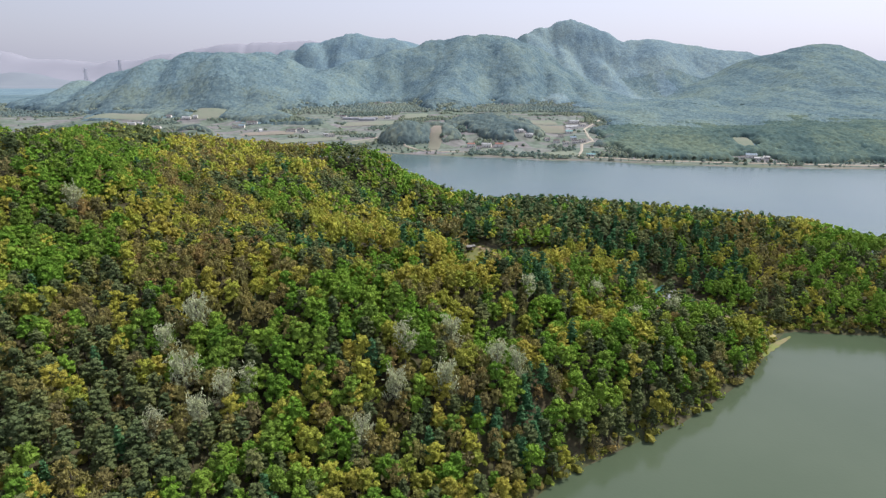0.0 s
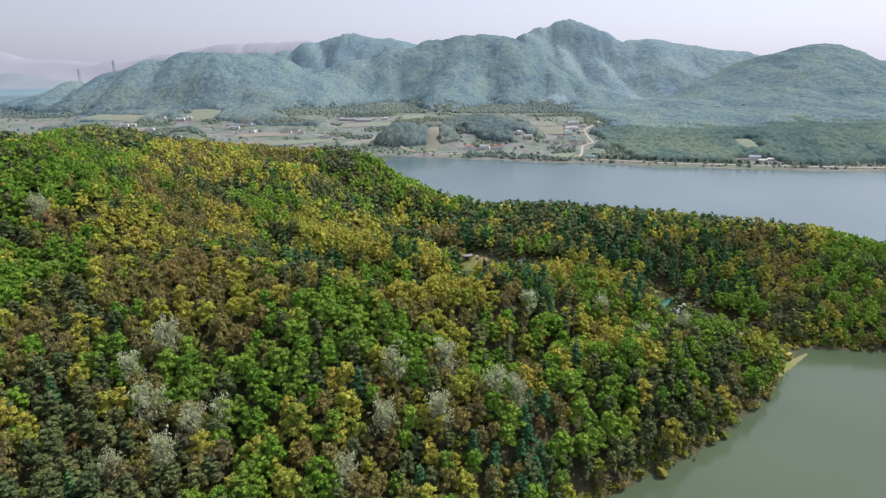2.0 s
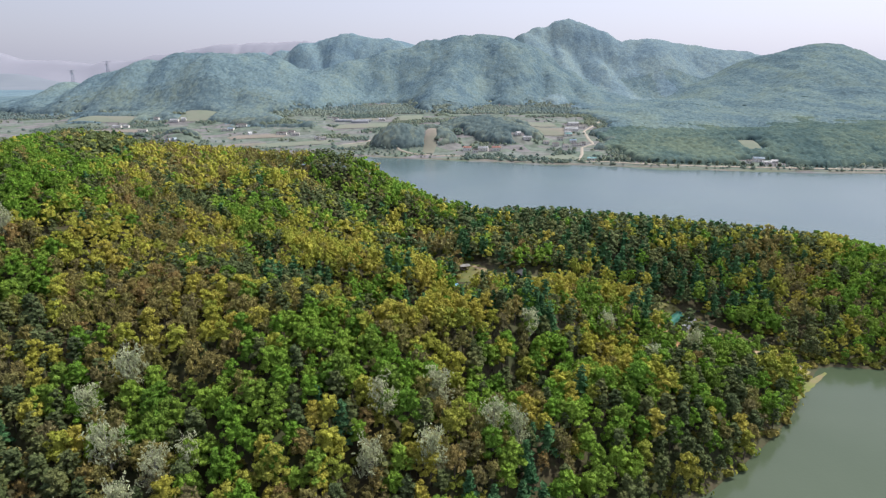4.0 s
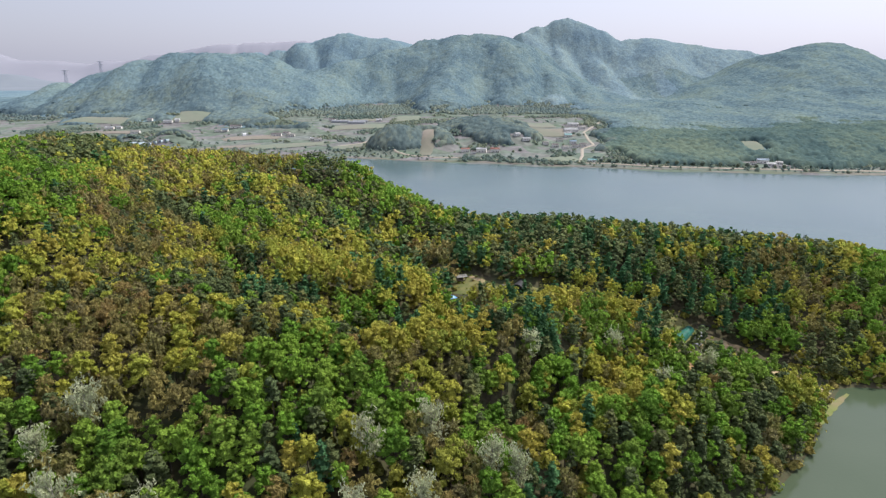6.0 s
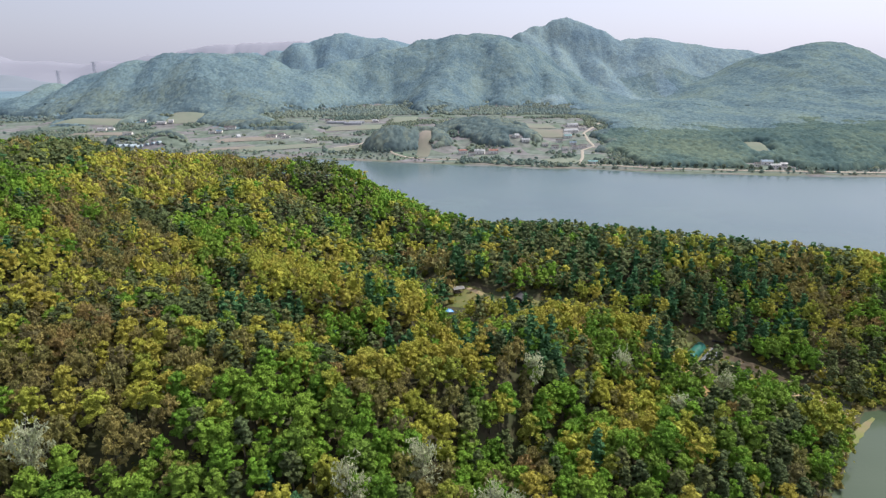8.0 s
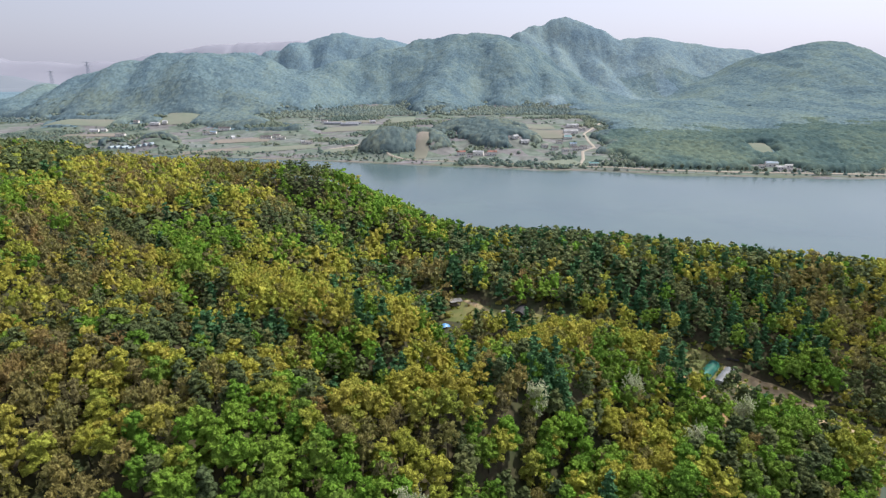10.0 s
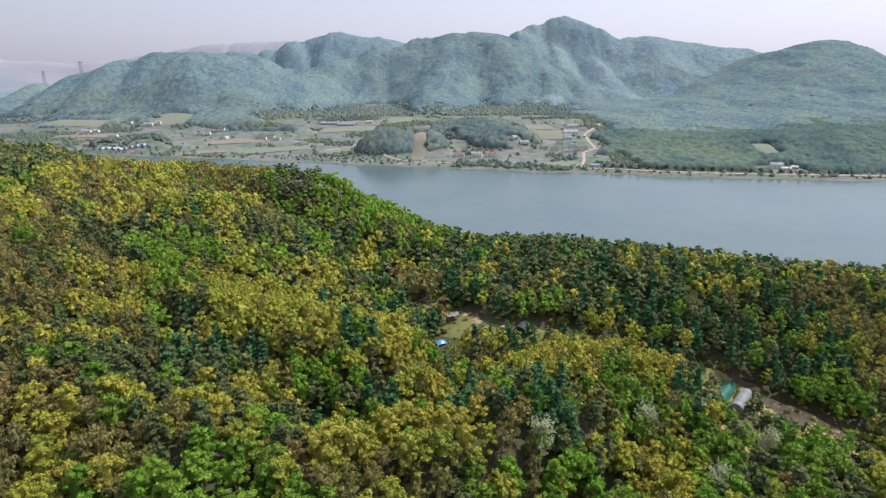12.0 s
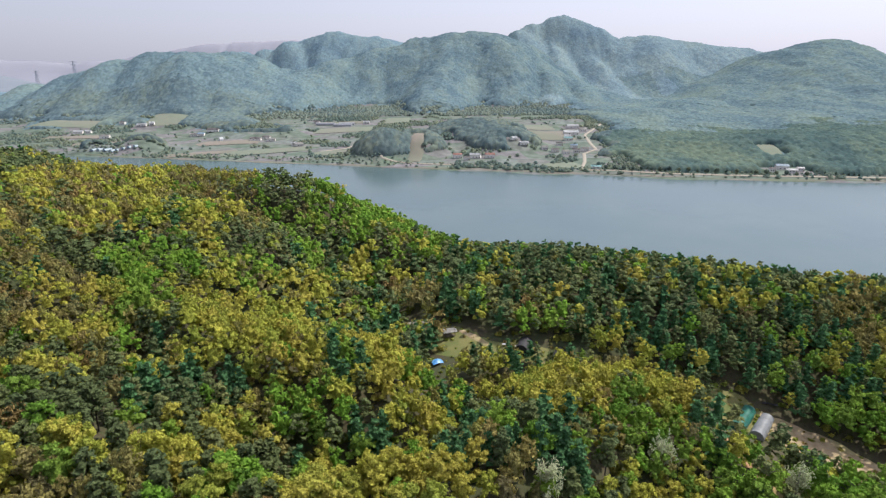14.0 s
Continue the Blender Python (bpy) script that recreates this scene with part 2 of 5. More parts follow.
M = {
    "green": foliage("oak_leaf_bright", [(0.112, 0.220, 0.032), (0.160, 0.308, 0.038), (0.218, 0.338, 0.050), (0.148, 0.245, 0.042)], 0.28),
    "olive": foliage("oak_leaf_young", [(0.305, 0.345, 0.058), (0.408, 0.408, 0.070), (0.412, 0.365, 0.074), (0.262, 0.322, 0.056)], 0.28),
    "brown": foliage("budding_twigs", [(0.240, 0.232, 0.084), (0.296, 0.258, 0.088), (0.206, 0.188, 0.092), (0.268, 0.272, 0.078), (0.300, 0.215, 0.088)], 0.28),
    "pine": foliage("pine_needles", [(0.080, 0.114, 0.050), (0.122, 0.152, 0.058), (0.094, 0.132, 0.058), (0.168, 0.186, 0.070)], 0.18),
    "blue": foliage("fir_needles", [(0.052, 0.142, 0.062), (0.084, 0.190, 0.076), (0.068, 0.160, 0.068)], 0.22),
    "silver": foliage("poplar_catkins", [(0.440, 0.490, 0.300), (0.560, 0.600, 0.390), (0.490, 0.520, 0.330)], 0.5),
    "shrub": foliage("shrub_leaf", [(0.160, 0.198, 0.040), (0.276, 0.251, 0.055), (0.174, 0.264, 0.040), (0.290, 0.211, 0.078)], 0.35),
    "bark": surface("bark", [(0.045, 0.036, 0.028), (0.10, 0.083, 0.066)], 6, 0.9, 0.4),
    "pale_bark": surface("pale_bark", [(0.25, 0.24, 0.20), (0.40, 0.39, 0.34)], 6, 0.85, 0.3),
    "litter": surface("leaf_litter", [(0.040, 0.034, 0.017), (0.064, 0.054, 0.027), (0.052, 0.062, 0.021)], 0.6, 0.95, 0.5, stain=(0.042, 0.056, 0.019)),
    # Plot colours of the far plain, greyed towards blue as painted haze.
    "field": parcels("hazed_meadow_and_fields", [(0.105, 0.141, 0.114), (0.137, 0.166, 0.135), (0.174, 0.166, 0.176), (0.113, 0.151, 0.114), (0.155, 0.177, 0.168)]),
    # No mist here: the haze over the farthest hills is their base colour.
    "distance": surface("far_hills_haze_tinted", [(0.232, 0.241, 0.289), (0.242, 0.249, 0.298)], 0.004, 1.0, 0.0),
    "distance_near": surface("hill_haze_tinted", [(0.157, 0.185, 0.223), (0.171, 0.199, 0.233)], 0.01, 1.0, 0.0),
    # Paler than bare steel: haze in front of the pylons is painted in.
    "pylon": surface("haze_paled_pylon_steel", [(0.36, 0.38, 0.44), (0.40, 0.42, 0.48)], 0.3, 0.7, 0.0),
    # Haze is put into these base colours: bluer and paler on farther ranges.
    "slope_west": slope("hazed_woods_west_range", (0.150, 0.228, 0.272), (0.196, 0.285, 0.312), (0.237, 0.320, 0.316)),
    "slope_mid": slope("hazed_woods_middle_range", (0.140, 0.215, 0.260), (0.185, 0.270, 0.298), (0.229, 0.308, 0.303)),
    "slope_nw": slope("hazed_woods_north_west_range", (0.195, 0.292, 0.355), (0.228, 0.330, 0.378), (0.259, 0.354, 0.376)),
    "slope_peak": slope("hazed_woods_peak", (0.200, 0.292, 0.352), (0.244, 0.340, 0.385), (0.287, 0.376, 0.387)),
    "slope_east": slope("hazed_woods_east_hill", (0.142, 0.218, 0.255), (0.188, 0.272, 0.290), (0.235, 0.316, 0.294)),
    "slope_foot": slope("hazed_woods_foothills", (0.108, 0.160, 0.176), (0.158, 0.212, 0.208), (0.222, 0.260, 0.206)),
    "slope_hill": slope("hazed_woods_hills_behind_plain", (0.126, 0.190, 0.222), (0.172, 0.242, 0.258), (0.222, 0.288, 0.258)),
    "slope_shore": slope("hazed_woods_lake_bank", (0.092, 0.150, 0.152), (0.135, 0.200, 0.178), (0.184, 0.243, 0.186)),
    # Leaf colours of distant trees, paled and blued to stand for haze.
    "far_a": foliage("hazed_trees_by_the_lake", [(0.130, 0.190, 0.178), (0.165, 0.225, 0.190), (0.240, 0.275, 0.195), (0.145, 0.205, 0.185)], 0.5, 0.25, 0.9, 1.2, 0.3),
    "far_b": foliage("hazed_trees_mountain_foot", [(0.165, 0.232, 0.238), (0.200, 0.268, 0.250), (0.262, 0.308, 0.250), (0.180, 0.248, 0.244)], 0.5, 0.25, 0.9, 1.2, 0.3),
    "soil": surface("bare_soil", [(0.248, 0.175, 0.095), (0.330, 0.250, 0.145), (0.390, 0.310, 0.185)], 0.5, 0.95, 0.4, stain=(0.271, 0.245, 0.099)),
    "orange_soil": surface("orange_soil", [(0.30, 0.17, 0.08), (0.40, 0.25, 0.13)], 0.7, 0.95, 0.4, stain=(0.22, 0.20, 0.08)),
    "dry_grass": surface("dry_grass", [(0.12, 0.13, 0.04), (0.18, 0.165, 0.06), (0.15, 0.155, 0.045)], 0.8, 0.95, 0.5, stain=(0.10, 0.13, 0.035)),
    "bank_grass": surface("green_bank_grass", [(0.09, 0.13, 0.032), (0.15, 0.18, 0.045), (0.12, 0.15, 0.04)], 0.8, 0.95, 0.5, stain=(0.19, 0.16, 0.085)),
    "sand": surface("pale_track", [(0.272, 0.246, 0.204), (0.340, 0.306, 0.255)], 0.3, 0.95, 0.2),
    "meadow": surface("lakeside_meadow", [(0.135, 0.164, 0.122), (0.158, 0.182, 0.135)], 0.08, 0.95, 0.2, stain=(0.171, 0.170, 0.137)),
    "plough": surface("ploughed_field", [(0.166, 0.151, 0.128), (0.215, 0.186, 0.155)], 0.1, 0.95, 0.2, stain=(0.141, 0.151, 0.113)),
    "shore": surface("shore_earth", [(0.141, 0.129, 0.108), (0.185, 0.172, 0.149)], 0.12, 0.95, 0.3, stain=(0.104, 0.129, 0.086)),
    "green_film": surface("green_plastic_film", [(0.014, 0.10, 0.075), (0.022, 0.135, 0.10)], 1.5, 0.35, 0.1, stain=(0.04, 0.17, 0.135)),
    "clear_film": surface("milky_plastic_film", [(0.19, 0.205, 0.225), (0.26, 0.275, 0.295)], 1.5, 0.4, 0.1, stain=(0.17, 0.18, 0.19)),
    "blue_film": surface("blue_grey_film", [(0.20, 0.27, 0.32), (0.27, 0.34, 0.38)], 0.4, 0.4, 0.1),
    "black_net": surface("black_shade_net", [(0.012, 0.012, 0.016), (0.03, 0.03, 0.036)], 3.0, 0.7, 0.3),
    "tarp": surface("blue_tarpaulin", [(0.030, 0.188, 0.465), (0.075, 0.285, 0.585)], 2.0, 0.4, 0.5, stain=(0.188, 0.375, 0.600)),
    "roof_pale": surface("pale_sheet_roof", [(0.30, 0.29, 0.28), (0.38, 0.37, 0.36)], 1.0, 0.6, 0.15, stain=(0.25, 0.24, 0.22)),
    "roof_white": surface("white_sheet_roof", [(0.44, 0.46, 0.48), (0.54, 0.55, 0.57)], 0.3, 0.45, 0.1),
    "roof_blue": surface("blue_grey_sheet_roof", [(0.22, 0.32, 0.42), (0.30, 0.40, 0.50)], 0.3, 0.5, 0.1),
    "roof_teal": surface("teal_sheet_roof", [(0.22, 0.42, 0.44), (0.30, 0.50, 0.50)], 0.3, 0.5, 0.1),
    "roof_dark": surface("dark_tile_roof", [(0.14, 0.13, 0.14), (0.22, 0.20, 0.20)], 0.5, 0.7, 0.2),
    "roof_red": surface("red_brown_roof", [(0.34, 0.17, 0.14), (0.44, 0.24, 0.20)], 0.5, 0.7, 0.2),
    "plaster": surface("house_plaster", [(0.58, 0.56, 0.53), (0.72, 0.70, 0.67)], 0.4, 0.85, 0.1),
    "glass": surface("window_glass", [(0.04, 0.05, 0.06), (0.07, 0.08, 0.09)], 0.5, 0.12, 0.0),
    "timber": surface("weathered_timber", [(0.10, 0.08, 0.06), (0.20, 0.17, 0.13)], 4.0, 0.85, 0.4),
    "steel": surface("galvanised_steel", [(0.32, 0.34, 0.37), (0.42, 0.44, 0.47)], 0.5, 0.5, 0.0, 0.6),
    "stone": surface("pale_stone", [(0.52, 0.50, 0.46), (0.66, 0.64, 0.60)], 3.0, 0.8, 0.3),
    "concrete": surface("concrete", [(0.38, 0.37, 0.35), (0.48, 0.47, 0.45)], 0.6, 0.85, 0.2, stain=(0.32, 0.31, 0.28)),
    "lake": water("lake_water", (0.069, 0.111, 0.123), (0.081, 0.125, 0.130), 0.35, 0.2),
    "pond": water("reservoir_water", (0.058, 0.082, 0.050), (0.072, 0.096, 0.062), 0.8, 0.1),
}

# ---- the lie of the land ----
# Crest lines: nodes of (x, y, height, half-width).
NEAR = {
    "main": [(-329, 42, 38, 119), (-206, 148, 48, 154), (-222, 305, 87, 165), (-218, 351, 75, 80), (-226, 395, 80, 130), (-164, 517, 56, 108), (-66, 476, 57, 54), (-44, 516, 31, 57)],
    "west": [(-269, 482, 73, 155), (-272, 544, 65, 72), (-321, 627, 36, 98)],
    "spur": [(-194, 220, 43, 57), (-96, 233, 49, 97), (-47, 202, 41, 55), (19, 241, 40, 26), (61, 291, 27, 43), (94, 280, 22, 35)],
    "point": [(-46, 217, 48, 46), (5, 181, 23, 25), (72, 221, 21, 29), (145, 271, 2, 33)],
    "mid": [(-212, 357, 59, 76), (-101, 404, 60, 67), (-84, 315, 45, 27), (-14, 293, 36, 40)],
    "north": [(-66, 470, 44, 57), (36, 442, 20, 52), (63, 400, 28, 98), (155, 371, 31, 66), (214, 359, 25, 77), (278, 326, 17, 67), (418, 345, 25, 85), (900, 330, 22, 85)],
}
RANGES = {
    "north_west": [(-792, 2600, 118, 200), (-693, 2600, 199, 220), (-526, 2600, 237, 240), (-360, 2600, 265, 270), (-220, 2600, 249, 250), (-104, 2650, 223, 230), (124, 2750, 167, 230)],
    "middle": [(-483, 1600, 84, 110), (-399, 1700, 104, 120), (-317, 1800, 132, 130), (-252, 1880, 161, 150), (-179, 1950, 194, 170), (-99, 2000, 206, 220), (83, 2030, 231, 300), (172, 2050, 235, 330), (275, 2120, 141, 320), (317, 2300, 236, 230), (378, 2340, 263, 190), (435, 2350, 284, 170), (475, 2350, 287, 170), (518, 2350, 278, 190), (585, 2350, 252, 230), (648, 2350, 221, 304), (776, 2350, 227, 304), (885, 2350, 212, 276), (1056, 2350, 195, 276), (1230, 2350, 165, 276), (1915, 2350, 157, 276)],
    "middle_spur": [(83, 2000, 200, 200), (25, 1700, 105, 130), (0, 1450, 50, 100)],
    "peak_spur": [(420, 2330, 235, 150), (390, 2100, 150, 120), (330, 1850, 85, 110), (280, 1600, 40, 90)],
    "peak_spur_east": [(520, 2340, 235, 140), (560, 2150, 150, 110), (600, 1950, 38, 100)],
    "valley_spur": [(700, 2350, 205, 150), (730, 2120, 113, 120), (740, 1920, 19, 110)],
    "east": [(1000, 1900, 125, 240), (1116, 2000, 172, 330), (1213, 2000, 191, 360), (1298, 2000, 161, 350), (1428, 2000, 138, 340), (2000, 1900, 120, 340)],
    "east_spur": [(1000, 1900, 119, 230), (800, 1750, 65, 190), (600, 1500, 43, 150), (443, 1300, 42, 120), (330, 1080, 12, 70)],
    "shore_spur": [(1213, 2000, 191, 300), (1000, 1500, 90, 240), (735, 1020, 30, 130)],
    "shore_knob": [(900, 1500, 75, 240), (560, 1000, 24, 110), (440, 960, 18, 80)],
    "west_range": [(-1700, 1750, 26, 200), (-1202, 1650, 28, 180), (-1009, 1650, 75, 190), (-910, 1650, 105, 200), (-839, 1650, 120, 200), (-766, 1650, 136, 210), (-695, 1650, 172, 220), (-613, 1650, 182, 230), (-559, 1650, 185, 230), (-498, 1720, 184, 240), (-454, 1760, 152, 230), (-392, 1800, 143, 220), (-327, 1850, 121, 200)],
    "foot": [(-732, 1350, 34, 110), (-486, 1420, 42, 140), (-353, 1270, 34, 110), (-250, 1220, 26, 90)],
    "shore_rise": [(300, 1010, 16, 90), (463, 965, 24, 110), (600, 965, 32, 120), (735, 1000, 40, 130), (1100, 1000, 50, 150)],
    "far_hill": [(-3300, 3800, 105, 400), (-2587, 3800, 108, 300), (-2356, 3800, 48, 250)],
    "far_crest": [(-4300, 4550, 240, 500), (-3269, 4600, 240, 400), (-2864, 4600, 182, 300), (-2445, 4600, 182, 300), (-1597, 4600, 280, 400), (-972, 4600, 300, 400), (-300, 4600, 220, 400), (2500, 4600, 200, 400)],
}
KNOLLS = [(-62, 1002, 30, 42), (-14, 1015, 26, 42), (84, 1140, 20, 80), (118, 1035, 20, 55), (-527, 1072, 17, 30), (-455, 1090, 18, 36)]
FAR_SHORE = [(-5000, 1500), (-900, 1110), (-527, 1051), (-334, 999), (-151, 947), (-2, 901), (71, 884), (160, 854), (195, 852), (300, 816), (421, 792), (585, 775), (900, 740), (5000, 600)]


def rnd(ix, iy, seed):
    h = (ix * 374761393 + iy * 668265263 + seed * 974634821) & 0xFFFFFFFF
    h = ((h ^ (h >> 13)) * 1274126177) & 0xFFFFFFFF
    return ((h ^ (h >> 16)) & 0xFFFF) / 65535.0


def lumps(x, y, size, seed):
    """Smooth noise from 0 to 1."""
    x, y = np.asarray(x, float) / size, np.asarray(y, float) / size
    ix, iy = np.floor(x).astype(np.int64), np.floor(y).astype(np.int64)
    fx, fy = x - ix, y - iy
    fx, fy = fx * fx * (3 - 2 * fx), fy * fy * (3 - 2 * fy)
    a = rnd(ix, iy, seed) * (1 - fx) + rnd(ix + 1, iy, seed) * fx
    b = rnd(ix, iy + 1, seed) * (1 - fx) + rnd(ix + 1, iy + 1, seed) * fx
    return a * (1 - fy) + b * fy


def crests(x, y, lines, floor, k):
    acc = np.zeros(np.shape(x))
    for nodes in lines.values():
        best = np.full(np.shape(x), -10.0)
        for a, b in zip(nodes[:-1], nodes[1:]):
            dx, dy = b[0] - a[0], b[1] - a[1]
            u = np.clip(((x - a[0]) * dx + (y - a[1]) * dy) / (dx * dx + dy * dy), 0, 1)
            d = np.hypot(x - a[0] - u * dx, y - a[1] - u * dy)
            z, w = a[2] + u * (b[2] - a[2]), a[3] + u * (b[3] - a[3])
            best = np.maximum(best, (z + 10) * np.exp(-(d / w) ** 2) - 10)
        acc += np.exp(best / k) - np.exp(-10 / k)
    return k * np.log(acc + np.exp(floor / k))


def inland(x, y):
    """Metres behind the lake's far shore."""
    s = np.array(FAR_SHORE, float)
    return y - np.interp(x, s[:, 0], s[:, 1]) + 14 * (lumps(x, y, 45, 3) - 0.5)


def plain(x, y):
    d = inland(x, y)
    return np.where(d < 0, np.maximum(-8, d * 0.25), np.minimum(2, d * 0.4) + 0.06 * np.clip(d - 10, 0, 450))


def height(x, y):
    x, y = np.asarray(x, float), np.asarray(y, float)
    near = crests(x, y, NEAR, -8, 5.0)
    near = near + np.clip(near / 10, 0, 1) * 3.0 * (lumps(x, y, 28, 5) - 0.5)
    p = plain(x, y)
    far = np.maximum(crests(x, y, RANGES, -10, 5.0), 0)
    rough = np.abs(lumps(x + 90 * lumps(x, y, 260, 8), y * 0.34, 120, 7) - 0.5) * 2
    fine = np.abs(lumps(x + 30 * lumps(x, y, 80, 10), y * 0.5, 48, 9) - 0.5) * 2
    far = far * (1.05 - np.clip(far / 60, 0, 1) * (0.42 * (1 - rough) * (1 - np.clip(far / 300, 0, 1)) ** 0.8 + 0.10 * (1 - fine) * (1 - np.clip(far / 360, 0, 1))))
    far = np.maximum(far, p) + np.clip((far - p) / 14, 0, 1) * 4 * (0.3 + 0.7 * lumps(x, y, 26, 13) + 0.6 * lumps(x, y, 12, 14)) * np.clip((y - 1430) / 40, 0, 1)
    for kx, ky, kz, kw in KNOLLS:
        far = np.maximum(far, p + kz * np.exp(-(((x - kx) ** 2 + (y - ky) ** 2) / kw ** 2) ** 1.5))
    return np.where(y < 690, near, p + (far - p) * np.clip(inland(x, y) / 30, 0, 1))


def mesh_from(name, verts, faces, mats, slots=None, smooth=False, tint=None):
    """A mesh of four-cornered faces from arrays."""
    me = bpy.data.meshes.new(name)
    verts, faces = np.asarray(verts, np.float32), np.asarray(faces, np.int32)
    me.vertices.add(len(verts))
    me.vertices.foreach_set("co", verts.ravel())
    me.loops.add(faces.size)
    me.loops.foreach_set("vertex_index", faces.ravel())
    me.polygons.add(len(faces))
    me.polygons.foreach_set("loop_start", np.arange(0, faces.size, 4, dtype=np.int32))
    for m in mats:
        me.materials.append(m)
    if slots is not None:
        me.polygons.foreach_set("material_index", np.asarray(slots, np.int32))
    me.polygons.foreach_set("use_smooth", np.full(len(faces), smooth))
    if tint is not None:
        at = me.attributes.new("tint", "FLOAT", "FACE")
        at.data.foreach_set("value", np.asarray(tint, np.float32))
    me.update(calc_edges=True)
    return me


def steps(*spans):
    """Grid lines: (from, to, spacing) joined end to end."""
    out = []
    for a, b, s in spans:
        out.append(np.linspace(a, b, max(1, int(round((b - a) / s))), endpoint=False))
    return np.concatenate(out + [[spans[-1][1]]])


gx = steps((-4900, -2000, 90), (-2000, -380, 18), (-380, 420, 6), (420, 2000, 18), (2000, 4900, 90))
gy = steps((-4900, -300, 230), (-300, 0, 15), (0, 690, 6), (690, 1300, 9), (1300, 2900, 18), (2900, 4900, 50))
GX, GY = np.meshgrid(gx, gy)
GZ = height(GX, GY)
nx, ny = len(gx), len(gy)
ii = (np.arange(ny - 1)[:, None] * nx + np.arange(nx - 1)[None, :]).ravel()
gfaces = np.stack([ii, ii + 1, ii + nx + 1, ii + nx], 1)
mx_, my_, mz_ = (0.25 * (A[:-1, :-1] + A[1:, :-1] + A[:-1, 1:] + A[1:, 1:]).ravel() for A in (GX, GY, GZ))
above = mz_ - plain(mx_, my_)
# Each range has its own slope colour, with the haze painted in.
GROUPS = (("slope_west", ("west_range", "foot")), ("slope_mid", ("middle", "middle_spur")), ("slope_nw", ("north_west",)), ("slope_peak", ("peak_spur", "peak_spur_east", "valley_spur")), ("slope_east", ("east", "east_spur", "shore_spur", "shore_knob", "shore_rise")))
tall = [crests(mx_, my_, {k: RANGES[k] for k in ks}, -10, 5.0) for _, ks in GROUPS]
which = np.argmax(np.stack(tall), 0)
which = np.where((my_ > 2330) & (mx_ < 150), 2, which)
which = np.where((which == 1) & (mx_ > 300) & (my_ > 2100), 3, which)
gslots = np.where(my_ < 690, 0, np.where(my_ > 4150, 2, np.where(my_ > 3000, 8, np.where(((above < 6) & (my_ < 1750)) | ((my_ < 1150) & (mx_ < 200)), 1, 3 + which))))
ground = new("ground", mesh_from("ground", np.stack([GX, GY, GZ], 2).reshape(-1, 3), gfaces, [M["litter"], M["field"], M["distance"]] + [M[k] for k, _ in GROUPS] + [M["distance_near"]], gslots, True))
tagged(ground, "wooded hills, lakeside fields and far mountain slopes", "ground", kind="structure")


def sheet(name, x0, x1, y0, y1, m, label):
    xs, ys = np.linspace(x0, x1, 9), np.linspace(y0, y1, 9)
    X, Y = np.meshgrid(xs, ys)
    i = (np.arange(8)[:, None] * 9 + np.arange(8)[None, :]).ravel()
    ob = new(name, mesh_from(name, np.stack([X, Y, 0 * X], 2).reshape(-1, 3), np.stack([i, i + 1, i + 10, i + 9], 1), [m], smooth=True))
    return tagged(ob, label, "water", kind="structure")


sheet("water_reservoir", -900, 900, -900, 345, M["pond"], "still murky green reservoir water below the wooded slope")
sheet("water_lake", -2500, 2500, 345, 1400, M["lake"], "wide grey-blue lake water with faint ripples")


def land(x, y):
    """The height of the ground sheet itself."""
    x, y = np.asarray(x, float), np.asarray(y, float)
    i = np.clip(np.searchsorted(gx, x) - 1, 0, nx - 2)
    j = np.clip(np.searchsorted(gy, y) - 1, 0, ny - 2)
    u = np.clip((x - gx[i]) / (gx[i + 1] - gx[i]), 0, 1)
    v = np.clip((y - gy[j]) / (gy[j + 1] - gy[j]), 0, 1)
    return (GZ[j, i] * (1 - u) + GZ[j, i + 1] * u) * (1 - v) + (GZ[j + 1, i] * (1 - u) + GZ[j + 1, i + 1] * u) * v


# Points on the camera's path: what lies behind a crest as seen from them is planted thinly.
CAMERA_STOPS = [(0, 0, 129), (6, 64, 129), (12, 128, 129)]


def in_sight(x, y, z, cover):
    """Whether a treetop at (x, y, z) is seen over the woods from one of the camera's points."""
    ok = np.zeros(len(x), bool)
    for ox, oy, oz in CAMERA_STOPS:
        clear = np.ones(len(x), bool)
        for u in np.linspace(0.3, 0.985, 24):
            clear &= land(ox + (x - ox) * u, oy + (y - oy) * u) + cover * (u < 0.975) < oz + (z - oz) * u
        ok |= clear
    return ok


# ---- trees ----
def quads(centres, normals, size, r, stretch=1.0, along=None):
    """Bent four-cornered leaf sprays at the centres, facing along the normals."""
    n = len(centres)
    normals = normals / np.linalg.norm(normals, axis=1, keepdims=True)
    up = along if along is not None else r.normal(size=(n, 3))
    u = np.cross(normals, up)
    u /= np.linalg.norm(u, axis=1, keepdims=True) + 1e-9
    v = np.cross(normals, u)
    s = (size * r.uniform(0.7, 1.35, n))[:, None] * 0.5
    bend = normals * s * 0.35
    a, b = u * s, v * s * stretch
    v4 = np.stack([centres - a - b * 0.8 - bend, centres + a * 0.9 - b + bend * 0.5, centres + a + b - bend, centres - a * 0.8 + b * 0.9 + bend * 0.5], 1)
    return v4.reshape(-1, 3), np.arange(4 * n).reshape(-1, 4)


